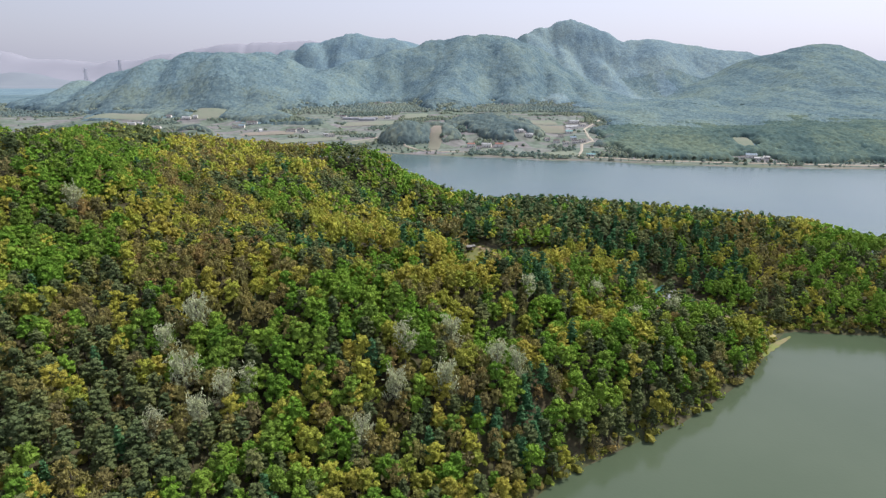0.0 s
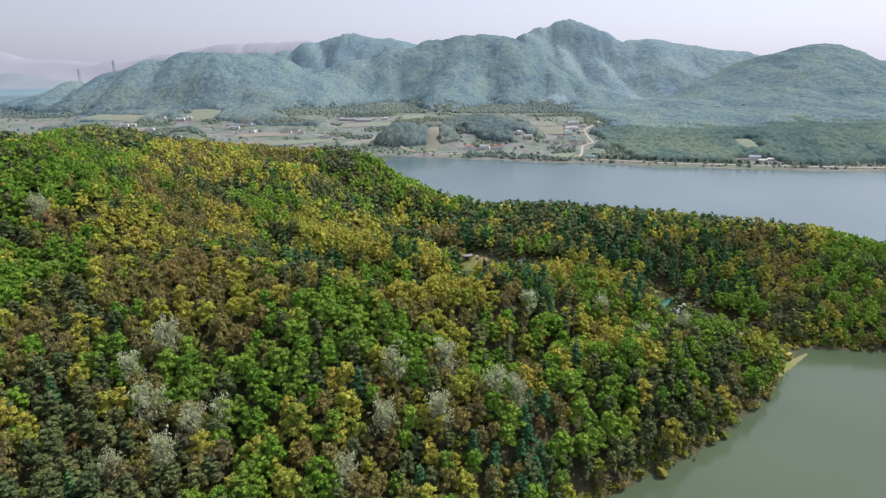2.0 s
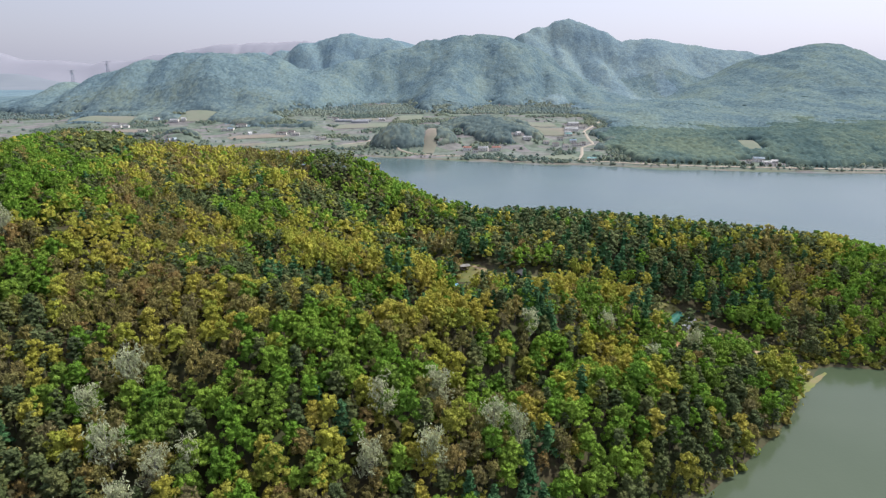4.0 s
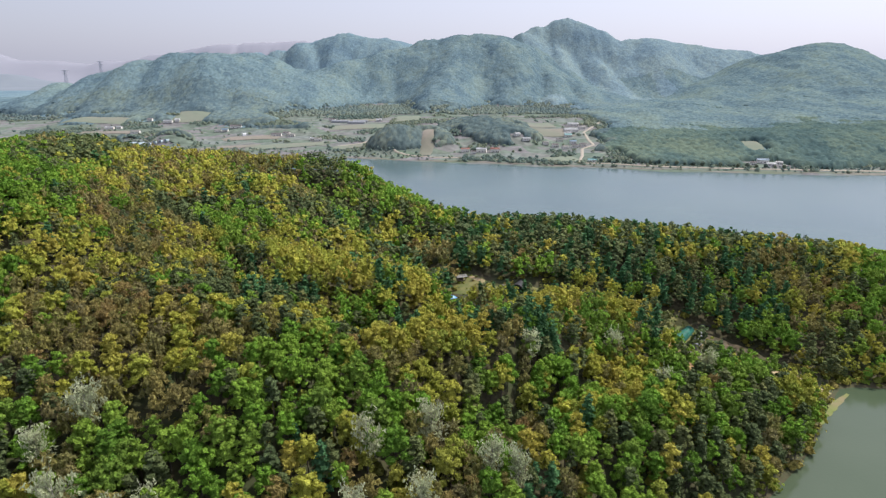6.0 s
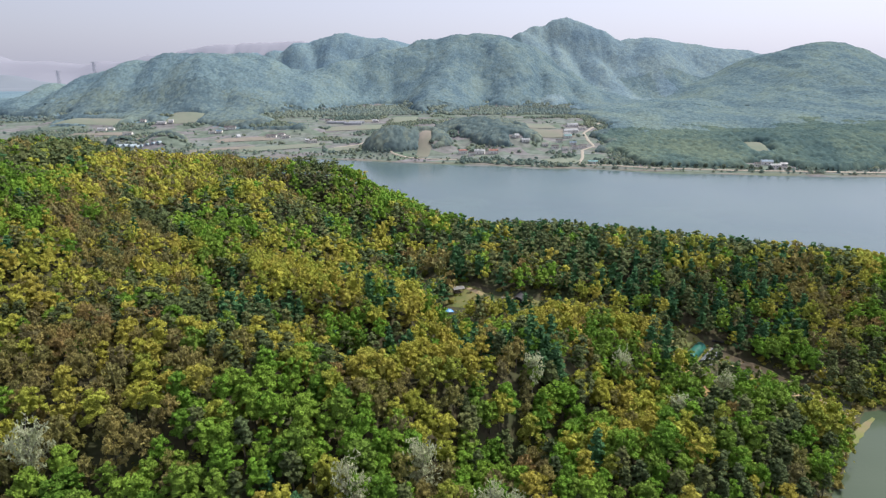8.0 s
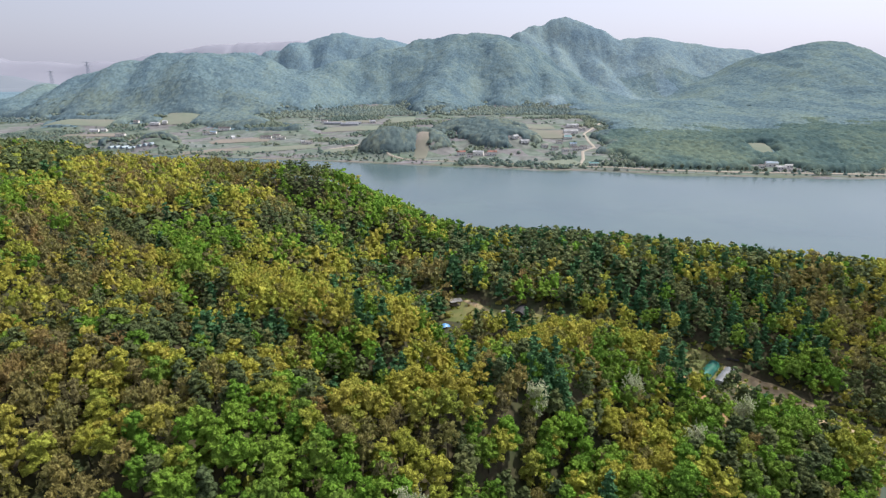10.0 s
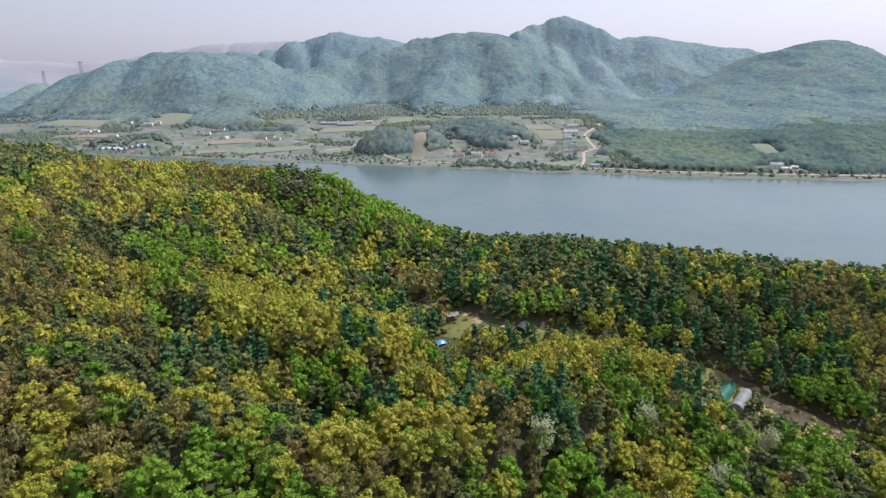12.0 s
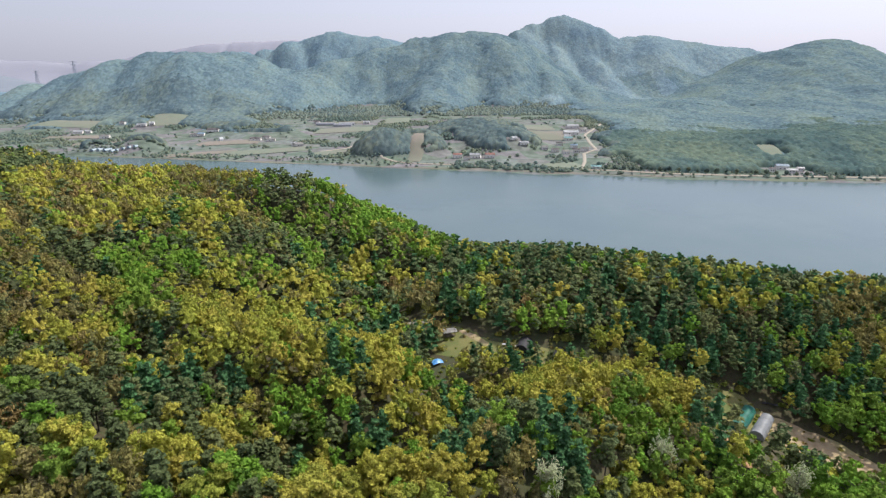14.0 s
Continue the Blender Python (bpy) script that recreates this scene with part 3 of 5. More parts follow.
def tube(p, q, ra, rb, sides=5):
    p, q = np.array(p, float), np.array(q, float)
    d = (q - p) / np.linalg.norm(q - p)
    u = np.cross(d, (0.3, 1, 0.2))
    u /= np.linalg.norm(u)
    v = np.cross(d, u)
    an = np.arange(sides) * 2 * np.pi / sides
    ring = np.cos(an)[:, None] * u + np.sin(an)[:, None] * v
    k = np.arange(sides)
    return np.concatenate([p + ring * ra, q + ring * rb]), np.stack([k, (k + 1) % sides, (k + 1) % sides + sides, k + sides], 1)


def joined(pieces):
    vs, fs, base = [], [], 0
    for v, f in pieces:
        vs.append(v)
        fs.append(f + base)
        base += len(v)
    return np.concatenate(vs), np.concatenate(fs)


def ball(n, r):
    d = r.normal(size=(n, 3))
    return d / np.linalg.norm(d, axis=1, keepdims=True)


def blob(c, r3, r, rows=(68, 22, -34), seg=6):
    """A lumpy cushion of leaves, open below."""
    k = np.arange(seg)
    vs = []
    for lat in rows:
        a = k * 2 * np.pi / seg + r.uniform(-0.35, 0.35, seg)
        q = r.uniform(0.64, 1.3, seg)
        la = math.radians(lat)
        vs.append(np.stack([np.cos(a) * math.cos(la) * q, np.sin(a) * math.cos(la) * q, math.sin(la) * q], 1))
    f = [np.array([[0, 1, 2, 3], [0, 3, 4, 5]])]
    for i in range(len(rows) - 1):
        f.append(np.stack([k + seg * i, k + seg * (i + 1), (k + 1) % seg + seg * (i + 1), (k + 1) % seg + seg * i], 1))
    return np.concatenate(vs) * r3 + c, np.concatenate(f)


def uneven(r, k=(0.16, 0.12)):
    """A wavy outline of a crown, seen from above."""
    p, q = r.uniform(0, 6.28, 2)
    return lambda a: 1 + k[0] * math.sin(2 * a + p) + k[1] * math.sin(3 * a + q)


def broad_tree(seed, tall, wide, lobes, per, leaf, thin=False, rows=(62, 14, -30)):
    """Trunk with limbs, and an upright crown of many small leafy cushions with loose sprays over them."""
    r = np.random.default_rng(seed)
    edge = uneven(r)
    wood = [tube((0, 0, -1.0), (0.15, 0.1, tall * 0.4), 0.22, 0.15), tube((0.15, 0.1, tall * 0.4), (0.3, -0.1, tall * 0.86), 0.15, 0.04)]
    core = wide * (0.42 if thin else 0.56)
    cs, ns, bl = [], [], [blob(np.array([0.1, 0, tall * 0.62]), np.array([core, core, tall * 0.2]), r, (55, -15))]
    for i in range(lobes):
        a, f = i * 2.4 + r.uniform(-0.45, 0.45), (i + 0.45) / lobes
        out = wide * 0.8 * math.sin(math.pi * min(0.5, 0.1 + 0.52 * f)) * edge(a) * r.uniform(0.82, 1.08)
        c = np.array([math.cos(a) * out, math.sin(a) * out, tall * (0.95 - 0.56 * f ** 1.15 + r.uniform(-0.05, 0.05))])
        rad = r.uniform(0.25, 0.4) * wide * (0.86 + 0.22 * f) * (0.9 if lobes > 10 else 1.2)
        if i % 3 == 1 and i < 14:
            wood.append(tube((0.15, 0.1, tall * r.uniform(0.3, 0.6)), c, 0.08, 0.03, 4))
        bl.append(blob(c, np.array([rad, rad, rad * 0.84]) * (0.62 if thin else 0.9), r, rows))
        n = ball(per, r)
        n[:, 2] = np.where(r.random(per) < 0.75, np.abs(n[:, 2]), n[:, 2])
        cs.append(c + n * rad * np.array([1, 1, 0.9]) * r.uniform(0.8, 1.22, (per, 1)))
        ns.append(n + r.normal(size=(per, 3)) * 0.7)
    cs, ns = np.concatenate(cs), np.concatenate(ns)
    sprays = quads(cs, ns, leaf * (0.62 if thin else 1), r, 2.4 if thin else 1.1, np.array([[0, 0, 1.0]]) + r.normal(size=(len(cs), 3)) * 0.5 if thin else None)
    return joined(wood), joined(bl + [sprays])


def pine_tree(seed, tall, wide, lobes, per, leaf, rows=(60, 12, -28)):
    """Bare lower trunk and flat, layered pads of needles with gaps between."""
    r = np.random.default_rng(seed)
    edge = uneven(r, (0.22, 0.16))
    wood = [tube((0, 0, -1.0), (0.2, 0.1, tall * 0.55), 0.22, 0.15), tube((0.2, 0.1, tall * 0.55), (0.1, 0.3, tall * 0.96), 0.15, 0.04)]
    cs, ns, bl = [], [], []
    for i in range(lobes):
        f = (i + 0.5) / lobes
        z = tall * (0.45 + 0.53 * f)
        a = i * 2.4 + r.uniform(-0.4, 0.4)
        rad = wide * (1.0 - 0.72 * f ** 1.4) * r.uniform(0.5, 0.95) * edge(a)
        c = np.array([np.cos(a) * rad * 0.85, np.sin(a) * rad * 0.85, z])
        if i % 2 == 0:
            wood.append(tube((0.15, 0.1, z - 0.6), c, 0.07, 0.03, 4))
        w = wide * r.uniform(0.3, 0.44) * (1.1 - 0.3 * f) * (0.9 if lobes > 10 else 1.15)
        bl.append(blob(c, np.array([w, w, w * 0.48]), r, rows))
        n = ball(per, r)
        cs.append(c + n * np.array([w, w, w * 0.55]) * r.uniform(0.85, 1.3, (per, 1)))
        n[:, 2] = np.abs(n[:, 2]) + 0.3
        ns.append(n + r.normal(size=(per, 3)) * 0.6)
    return joined(wood), joined(bl + [quads(np.concatenate(cs), np.concatenate(ns), leaf, r, 1.5)])


def fir_tree(seed, tall, wide, lobes, per, leaf, rows=(58, 8)):
    """A cone of drooping, tufted boughs round a straight trunk."""
    r = np.random.default_rng(seed)
    edge = uneven(r, (0.12, 0.1))
    wood = [tube((0, 0, -1.0), (0, 0, tall * 0.97), 0.22, 0.03)]
    cs, ns, al, bl = [], [], [], [blob(np.array([0, 0, tall * 0.5]), np.array([wide * 0.4, wide * 0.4, tall * 0.36]), r, (60, -20))]
    for i in range(lobes):
        f = (i + 0.5) / lobes
        a = i * 2.4 + r.uniform(-0.4, 0.4)
        z = tall * (0.98 - 0.8 * f ** 0.8)
        rad = wide * (0.06 + 0.86 * f ** 0.85) * edge(a) * r.uniform(0.72, 1.05)
        c = np.array([math.cos(a) * rad, math.sin(a) * rad, z])
        w = wide * r.uniform(0.24, 0.34) * (0.7 + 0.5 * f)
        bl.append(blob(c, np.array([w, w, w * 0.62]), r, rows))
        n = ball(per, r)
        n[:, 2] = np.abs(n[:, 2]) - 0.2
        cs.append(c + n * np.array([w, w, w * 0.7]) * r.uniform(0.8, 1.3, (per, 1)))
        ns.append(np.array([math.cos(a) * 0.5, math.sin(a) * 0.5, 0.9]) + r.normal(size=(per, 3)) * 0.5)
        al.append(np.tile([math.sin(a), -math.cos(a), 0.1], (per, 1)))
    return joined(wood), joined(bl + [quads(np.concatenate(cs), np.concatenate(ns), leaf, r, 1.9, np.concatenate(al))])


def poplar_tree(seed, tall, wide, limbs, per, leaf):
    """Pale trunk and rising limbs that fan out into fine twigs with catkins."""
    r = np.random.default_rng(seed)
    wood = [tube((0, 0, -1), (0.1, 0, tall * 0.5), 0.2, 0.13), tube((0.1, 0, tall * 0.5), (0.2, 0.1, tall * 0.98), 0.13, 0.02)]
    cs, ns = [], []
    for i in range(limbs):
        f = r.uniform(0.25, 0.85)
        a = r.uniform(0, 2 * np.pi)
        p = np.array([0.1, 0.0, tall * f])
        ln = wide * r.uniform(0.6, 1.15) * (1.15 - 0.6 * f)
        q = p + np.array([np.cos(a) * ln * 0.75, np.sin(a) * ln * 0.75, ln * r.uniform(0.7, 1.3)])
        wood.append(tube(p, q, 0.07, 0.02, 3))
        t = r.uniform(0.3, 1.15, per)[:, None]
        cs.append(p + (q - p) * t + r.normal(size=(per, 3)) * 0.38)
        ns.append(np.tile([np.cos(a + 1.57), np.sin(a + 1.57), 0.2], (per, 1)) + r.normal(size=(per, 3)) * 0.6)
    cs = np.concatenate(cs)
    return joined(wood), quads(cs, np.concatenate(ns), leaf, r, 3.0, np.array([[0, 0, 1.0]]) + r.normal(size=(len(cs), 3)) * 0.5)


# Fine, middle and coarse builds of each kind: (trunk and limbs, leaves).
LOW = (58, -8)
KINDS = {
    "green": [[broad_tree(10 + i, 11.3, 3.3, 19, 13, 0.42) for i in range(6)], [broad_tree(20 + i, 11.3, 3.4, 13, 5, 0.62, rows=LOW) for i in range(5)], [broad_tree(30 + i, 11.0, 3.8, 7, 1, 1.0, rows=LOW) for i in range(5)]],
    "olive": [[broad_tree(40 + i, 11.6, 3.1, 19, 13, 0.46) for i in range(6)], [broad_tree(50 + i, 11.6, 3.2, 13, 5, 0.58, rows=LOW) for i in range(5)], [broad_tree(60 + i, 11.2, 3.7, 7, 1, 0.95, rows=LOW) for i in range(5)]],
    "brown": [[broad_tree(70 + i, 10.4, 2.9, 16, 14, 0.52, True) for i in range(5)], [broad_tree(80 + i, 10.4, 3.0, 11, 8, 0.72, True, rows=LOW) for i in range(4)], [broad_tree(90 + i, 10.2, 3.6, 6, 4, 1.0, True, rows=LOW) for i in range(4)]],
    "pine": [[pine_tree(100 + i, 11.6, 2.8, 18, 9, 0.46) for i in range(6)], [pine_tree(110 + i, 11.6, 2.9, 13, 5, 0.58, rows=LOW) for i in range(5)], [pine_tree(120 + i, 11.2, 3.6, 7, 1, 1.0, rows=LOW) for i in range(5)]],
    "blue": [[fir_tree(130 + i, 12.6, 2.9, 26, 6, 0.55) for i in range(4)], [fir_tree(140 + i, 12.6, 3.0, 18, 5, 0.75) for i in range(4)], [fir_tree(150 + i, 12.2, 3.5, 12, 3, 1.05) for i in range(4)]],
    "silver": [[poplar_tree(160 + i, 14.0, 4.3, 46, 17, 0.24) for i in range(4)]],
}
SAY = {
    "green": ("oak_tree", "broadleaved oak in fresh bright green spring leaf", "tree"),
    "olive": ("young_leaf_tree", "broadleaved tree with yellow-olive young spring leaves", "tree"),
    "brown": ("budding_tree", "brownish half-bare tree just coming into bud", "tree"),
    "pine": ("pine_tree", "dark green pine with layered needle pads and bare trunk", "tree"),
    "blue": ("fir_tree", "blue-green conical conifer with drooping boughs", "tree"),
    "silver": ("poplar_tree", "pale silver-grey poplar with bare fanning twigs and catkins", "tree"),
}

# Strips without trees, (x, y, x, y, half-width): clearings, and gaps opened for the camera's view of tunnels, field and
# tarpaulin.
CLEAR = [(106, 283, 118, 283, 6), (112, 285, 126, 292, 6.5), (130, 290, 154, 271, 8), (104, 296, 118, 310, 8), (118, 293, 130, 306, 7), (106, 290, 122, 306, 8), (110, 301, 128, 310, 7), (119, 319, 131, 304, 5), (127, 300, 147, 282, 9.5), (134, 304, 152, 287, 7), (152, 288, 168, 268, 7.5), (99, 286, 110, 258, 3.5), (-6, 384, 18, 366, 4.5), (18, 366, 34, 348, 7), (34, 350, 62, 343, 6), (62, 343, 118, 320, 1.5), (12, 348, 12, 306, 5), (12, 333, 20, 352, 6), (-53, 273, -48, 271, 3.5), (-69, 258, -64, 257, 3.5)]


def free(x, y):
    ok = np.ones(np.shape(x), bool)
    for ax, ay, bx, by, w in CLEAR:
        dx, dy = bx - ax, by - ay
        u = np.clip(((x - ax) * dx + (y - ay) * dy) / (dx * dx + dy * dy), 0, 1)
        ok &= np.hypot(x - ax - u * dx, y - ay - u * dy) > w
    return ok


def scatter(x0, x1, y0, y1, step, seed, jitter=0.35):
    r = np.random.default_rng(seed)
    xs, ys = np.meshgrid(np.arange(x0, x1, step), np.arange(y0, y1, step * 0.87))
    xs = xs + (np.arange(xs.shape[0]) % 2)[:, None] * step * 0.5
    x = (xs + r.uniform(-jitter, jitter, xs.shape) * step).ravel()
    y = (ys + r.uniform(-jitter, jitter, ys.shape) * step).ravel()
    return x, y


def bump2(x, y, cx, cy, rx, ry):
    return np.exp(-((x - cx) / rx) ** 2 - ((y - cy) / ry) ** 2)


NAMES = ["green", "olive", "brown", "pine", "blue"]


# What grows where, a letter for each 12 m of the plan, from south to north: g oak, o young leaf, b budding, p pine, f fir, m mixed.
PLAN_X, PLAN_Y, PLAN_CELL = -300, 120, 12.0
PLAN = """
-----------pbpbpmbpp-----..........................
-----------bpbpppppgpgog--.........................
-----------pbppbppbpgogmgom........................
-----------bpbpppbbbgobbmmfm.......................
-----------pbpgppbgpggmbobffg......................
-------------pbogbggbgpogbbfmgp....................
------------gmbpgbbbgggggbgbgggpp..................
-----------gggpbbbbobggmbogbgmggpp.................
-----------gggbbbbobbpomobggbooogpp................
----------gpggbbbbpopogoooobggogpmpg...............
---------bgbbbbbbgpbpopooofffmogppgpo..............
---------bggbobobppppopo--fgfgoogpggpo.............
--------pgggmmoboopfpbmgfofpobggmmpfmfo......------
-------ppggggobbpbpffmgooofpoogoffoffgopoggg-------
-------pgggggbmboofoooofoofpoooooffoffgppoggg------
------ppgggpbbmbbgpoooofoofpoooooofgfggbbgggp------
-----pppggggbbpbogooooof-oooooooobppfffobbggpp-----
-----ppgggpgbbboggoo-----oobbobbofffffobbbpgggb----
-----ppggpgbopppggmoooof-ffbbbgofffppppbbpogggg----
------ggpgbobppggmmoooffoffpbggofppooobobbpogggg---
------ggpgobpppgmmogofmffffppbppopppooobobpoogggb--
----pggppobpbobmmopgoomffbfppbpppopopopppobpoogggb-
----ggppppbpbobomopppompbbfpoppppoppopoppobbpog----
---gggpppboboboomobppmmpbbppopppppopopooppobbpog-.g
---ggppppobbbbbmobbpgmopbpppopppppopoop-ppbobb--...
----ppppobobb---obgggmomppppopppppoopo-----oob-....
------ppbobobo----pgppgpgggpoppppppop------bo......
gg---ppppbobob---bgggggpgggooppppppo---............
ggpppppppobobbmobgppgggggggooopppppo--.............
gppppppppbobobbbbpppgggggggoooppppppo..............
gpppppppbobobbbbbpppgggggggoooppppp................
pppppppbobobbbbbbpp--gggg---oopppp.................
-pppppb-bobobbbbpp---ggggg-ooopp...................
-ppppp---bobbbbbp----gggggg........................
-ppppo---obbbbb------gggggg........................
""".split()
BLEND = {
    "g": (0.84, 0.06, 0.04, 0.06, 0.00), "o": (0.05, 0.85, 0.07, 0.03, 0.00), "b": (0.04, 0.14, 0.74, 0.08, 0.00),
    "p": (0.07, 0.05, 0.08, 0.77, 0.03), "f": (0.14, 0.04, 0.03, 0.21, 0.58), "m": (0.26, 0.24, 0.20, 0.24, 0.06),
}


def choose_kinds(x, y, seed):
    """Which kind of tree grows where: stands of one kind, ragged and mixed at their edges."""
    r = np.random.default_rng(seed)
    wx = x + 9 * (lumps(x, y, 15, 60) - 0.5) + r.uniform(-4, 4, len(x))
    wy = y + 9 * (lumps(x, y, 15, 61) - 0.5) + r.uniform(-4, 4, len(x))
    ci = np.clip(((wx - PLAN_X) / PLAN_CELL).astype(int), 0, len(PLAN[0]) - 1)
    cj = np.clip(((wy - PLAN_Y) / PLAN_CELL).astype(int), 0, len(PLAN) - 1)
    share = np.array([BLEND.get(PLAN[j][i], BLEND["m"]) for i, j in zip(ci, cj)])
    beyond = 0.72 / (1 + np.exp(-(wy - 338) / 6)) / (1 + np.exp(-(wx - 15) / 8)) / (1 + np.exp((wx - 190) / 12))
    share = share * (1 - beyond)[:, None] + beyond[:, None] * np.array([0.06, 0.02, 0.02, 0.52, 0.38])
    cum = np.cumsum(share, 1)
    return (r.random(len(x))[:, None] * cum[:, -1:] > cum).sum(1).clip(0, 4)


rng = np.random.default_rng(5)
tx, ty = scatter(-440, 470, 30, 700, 5.0, 11, 0.42)
tz = land(tx, ty)
keep = (tz > 0.35) & free(tx, ty)
tx, ty, tz = tx[keep], ty[keep], tz[keep]
tk = choose_kinds(tx, ty, 12)
seen_side = (np.abs(tx - 6) < 0.77 * (ty + 10) + 25) & (ty > 95) & in_sight(tx, ty, tz + 11, 6)
thin_out = ~seen_side & (rng.random(len(tx)) > np.where((ty < 100) & (np.abs(tx + 40) < 140), 0.8, 0.12))
tx, ty, tz, tk, seen_side = (a[~thin_out] for a in (tx, ty, tz, tk, seen_side))
ts = rng.uniform(0.74, 1.22, len(tx)) * (0.9 + 0.24 * lumps(tx, ty, 40, 77))
ts *= np.where(tz < 1.5, 0.85, 1.0)
ta, tt = rng.uniform(0, 2 * np.pi, len(tx)), rng.random(len(tx))
level = np.where(~seen_side | (ty > 350), 2, np.where(ty > 258, 1, 0))


def planted(template, x, y, z, s, a, t, sink=0.0):
    """All copies of one build in one pair of arrays."""
    v, f = template
    c, sn = np.cos(a)[:, None], np.sin(a)[:, None]
    X = (v[None, :, 0] * c - v[None, :, 1] * sn) * s[:, None] + x[:, None]
    Y = (v[None, :, 0] * sn + v[None, :, 1] * c) * s[:, None] + y[:, None]
    Z = v[None, :, 2] * s[:, None] + z[:, None] - sink
    V = np.stack([X, Y, Z], 2).reshape(-1, 3)
    F = (f[None] + (np.arange(len(x)) * len(v))[:, None, None]).reshape(-1, 4)
    return V, F, np.repeat(t, len(f))


def merged(parts):
    base, vs, fs, tints = 0, [], [], []
    for v, f, t in parts:
        vs.append(v)
        fs.append(f + base)
        tints.append(t)
        base += len(v)
    return np.concatenate(vs), np.concatenate(fs), np.concatenate(tints)


def tree_models(kind, bark):
    """One tree of each fine build, with its trunk and crown as parts."""
    out = []
    name, label, cat = SAY[kind]
    for wood, leaves in KINDS[kind][0]:
        top = new(name)
        tagged(top, label, cat, group="trees of the near wood")
        trunk = new("trunk", mesh_from("trunk", *wood, [bark], smooth=True))
        crown = new("crown", mesh_from("crown", *leaves, [M[kind]]))
        trunk.parent = crown.parent = top
        out.append(top)
    return out


def stand(models, places):
    """Trees as things of their own; the first of each build is set down, the rest are copies."""
    used = set()
    for i, x, y, z, s, a in places:
        m = Matrix.LocRotScale((x, y, z), Euler((0, 0, a)), (s, s, s))
        if i not in used:
            used.add(i)
            FIRST.append((models[i], m))
        else:
            copy_thing(models[i], m)


FIRST = []
ONE_BY_ONE = 240
nearness = np.hypot(tx - 5, (ty - 225) * 1.0)
for ki, kind in enumerate(NAMES):
    mine = np.where(tk == ki)[0]
    fine = mine[level[mine] == 0]
    single = fine[np.argsort(nearness[fine])][:ONE_BY_ONE]
    rest = np.setdiff1d(mine, single)
    models = tree_models(kind, M["bark"])
    stand(models, [(int(j) % len(models), tx[j], ty[j], tz[j], ts[j], ta[j]) for j in single])
    leaves, woods = [], []
    for lv in range(3):
        builds = KINDS[kind][lv]
        for b, (wood, leaf) in enumerate(builds):
            j = rest[(level[rest] == lv) & (rest % len(builds) == b)]
            if len(j) == 0:
                continue
            leaves.append(planted(leaf, tx[j], ty[j], tz[j], ts[j], ta[j], tt[j]))
            if lv < 1:
                woods.append(planted(wood, tx[j], ty[j], tz[j], ts[j], ta[j], tt[j]))
    top = new(SAY[kind][0].replace("_tree", "_wood"))
    tagged(top, SAY[kind][1].replace(" tree", " trees") + ", many over the hillside", "wood", kind="stuff")
    v, f, t = merged(leaves)
    crowns = new("crowns", mesh_from("crowns", v, f, [M[kind]], tint=t))
    crowns.parent = top
    if woods:
        v, f, t = merged(woods)
        trunks = new("trunks", mesh_from("trunks", v, f, [M["bark"]], smooth=True))
        trunks.parent = top

# Silver poplars among the front slope.
POPLARS = [(-85, 188, 1.0), (-92, 178, 0.85), (-81, 166, 1.05), (-68, 163, 0.9), (-73, 154, 0.85), (3, 197, 1.0), (-13, 185, 0.95), (19, 186, 0.9), (-15, 171, 0.95), (26, 187, 0.8), (-25, 156, 0.85), (1, 174, 0.95), (-159, 250, 0.9), (-62, 168, 0.8), (-83, 146, 0.8), (37, 241, 0.8), (74, 266, 0.8), (84, 240, 0.75), (110, 262, 0.7)]
POPLARS = [(x, y, s * 1.3) for x, y, s in POPLARS]
models = tree_models("silver", M["pale_bark"])
px, py = np.array([p[0] for p in POPLARS], float), np.array([p[1] for p in POPLARS], float)
stand(models, [(i % 4, x, y, float(z), s, i * 1.3) for i, ((x, y, s), z) in enumerate(zip(POPLARS, land(px, py)))])
for ob, m in FIRST:
    ob.matrix_basis = m

# Undergrowth: low bushes under and between the trees, thicker in the clearings and along the water.
def bush(seed):
    r = np.random.default_rng(seed)
    out = [blob(np.array([r.uniform(-1, 1), r.uniform(-1, 1), 0.5]), np.array([1, 1, 0.85]) * r.uniform(0.8, 1.3), r, (55, -10)) for _ in range(2)]
    n = ball(14, r)
    return joined(out + [quads(n * np.array([1.7, 1.7, 0.8]) + np.array([0, 0, 0.8]), n + np.array([0, 0, 0.6]), 0.6, r)])


bushes = [bush(200 + i) for i in range(5)]
ux, uy = scatter(-190, 240, 120, 400, 4.0, 21)
uz = land(ux, uy)
on_edge = (~free(ux, uy) & (rng.random(len(ux)) < 0.75)) | (uz < 3)
ok = (uz > 0.25) & (on_edge | (rng.random(len(ux)) < 0.28)) & (np.abs(ux - 6) < 0.77 * uy + 25)
ux, uy, uz = ux[ok], uy[ok], uz[ok]
parts = []
for b in range(5):
    j = np.where(np.arange(len(ux)) % 5 == b)[0]
    parts.append(planted(bushes[b], ux[j], uy[j], uz[j], rng.uniform(0.5, 1.0, len(j)) * np.where(free(ux[j], uy[j]), 1.9, 0.8), rng.uniform(0, 6, len(j)), rng.random(len(j))))
v, f, t = merged(parts)
shrubs = new("undergrowth", mesh_from("undergrowth", v, f, [M["shrub"]], tint=t))
tagged(shrubs, "low green and straw-coloured bushes along the water and clearings", "undergrowth", kind="stuff")


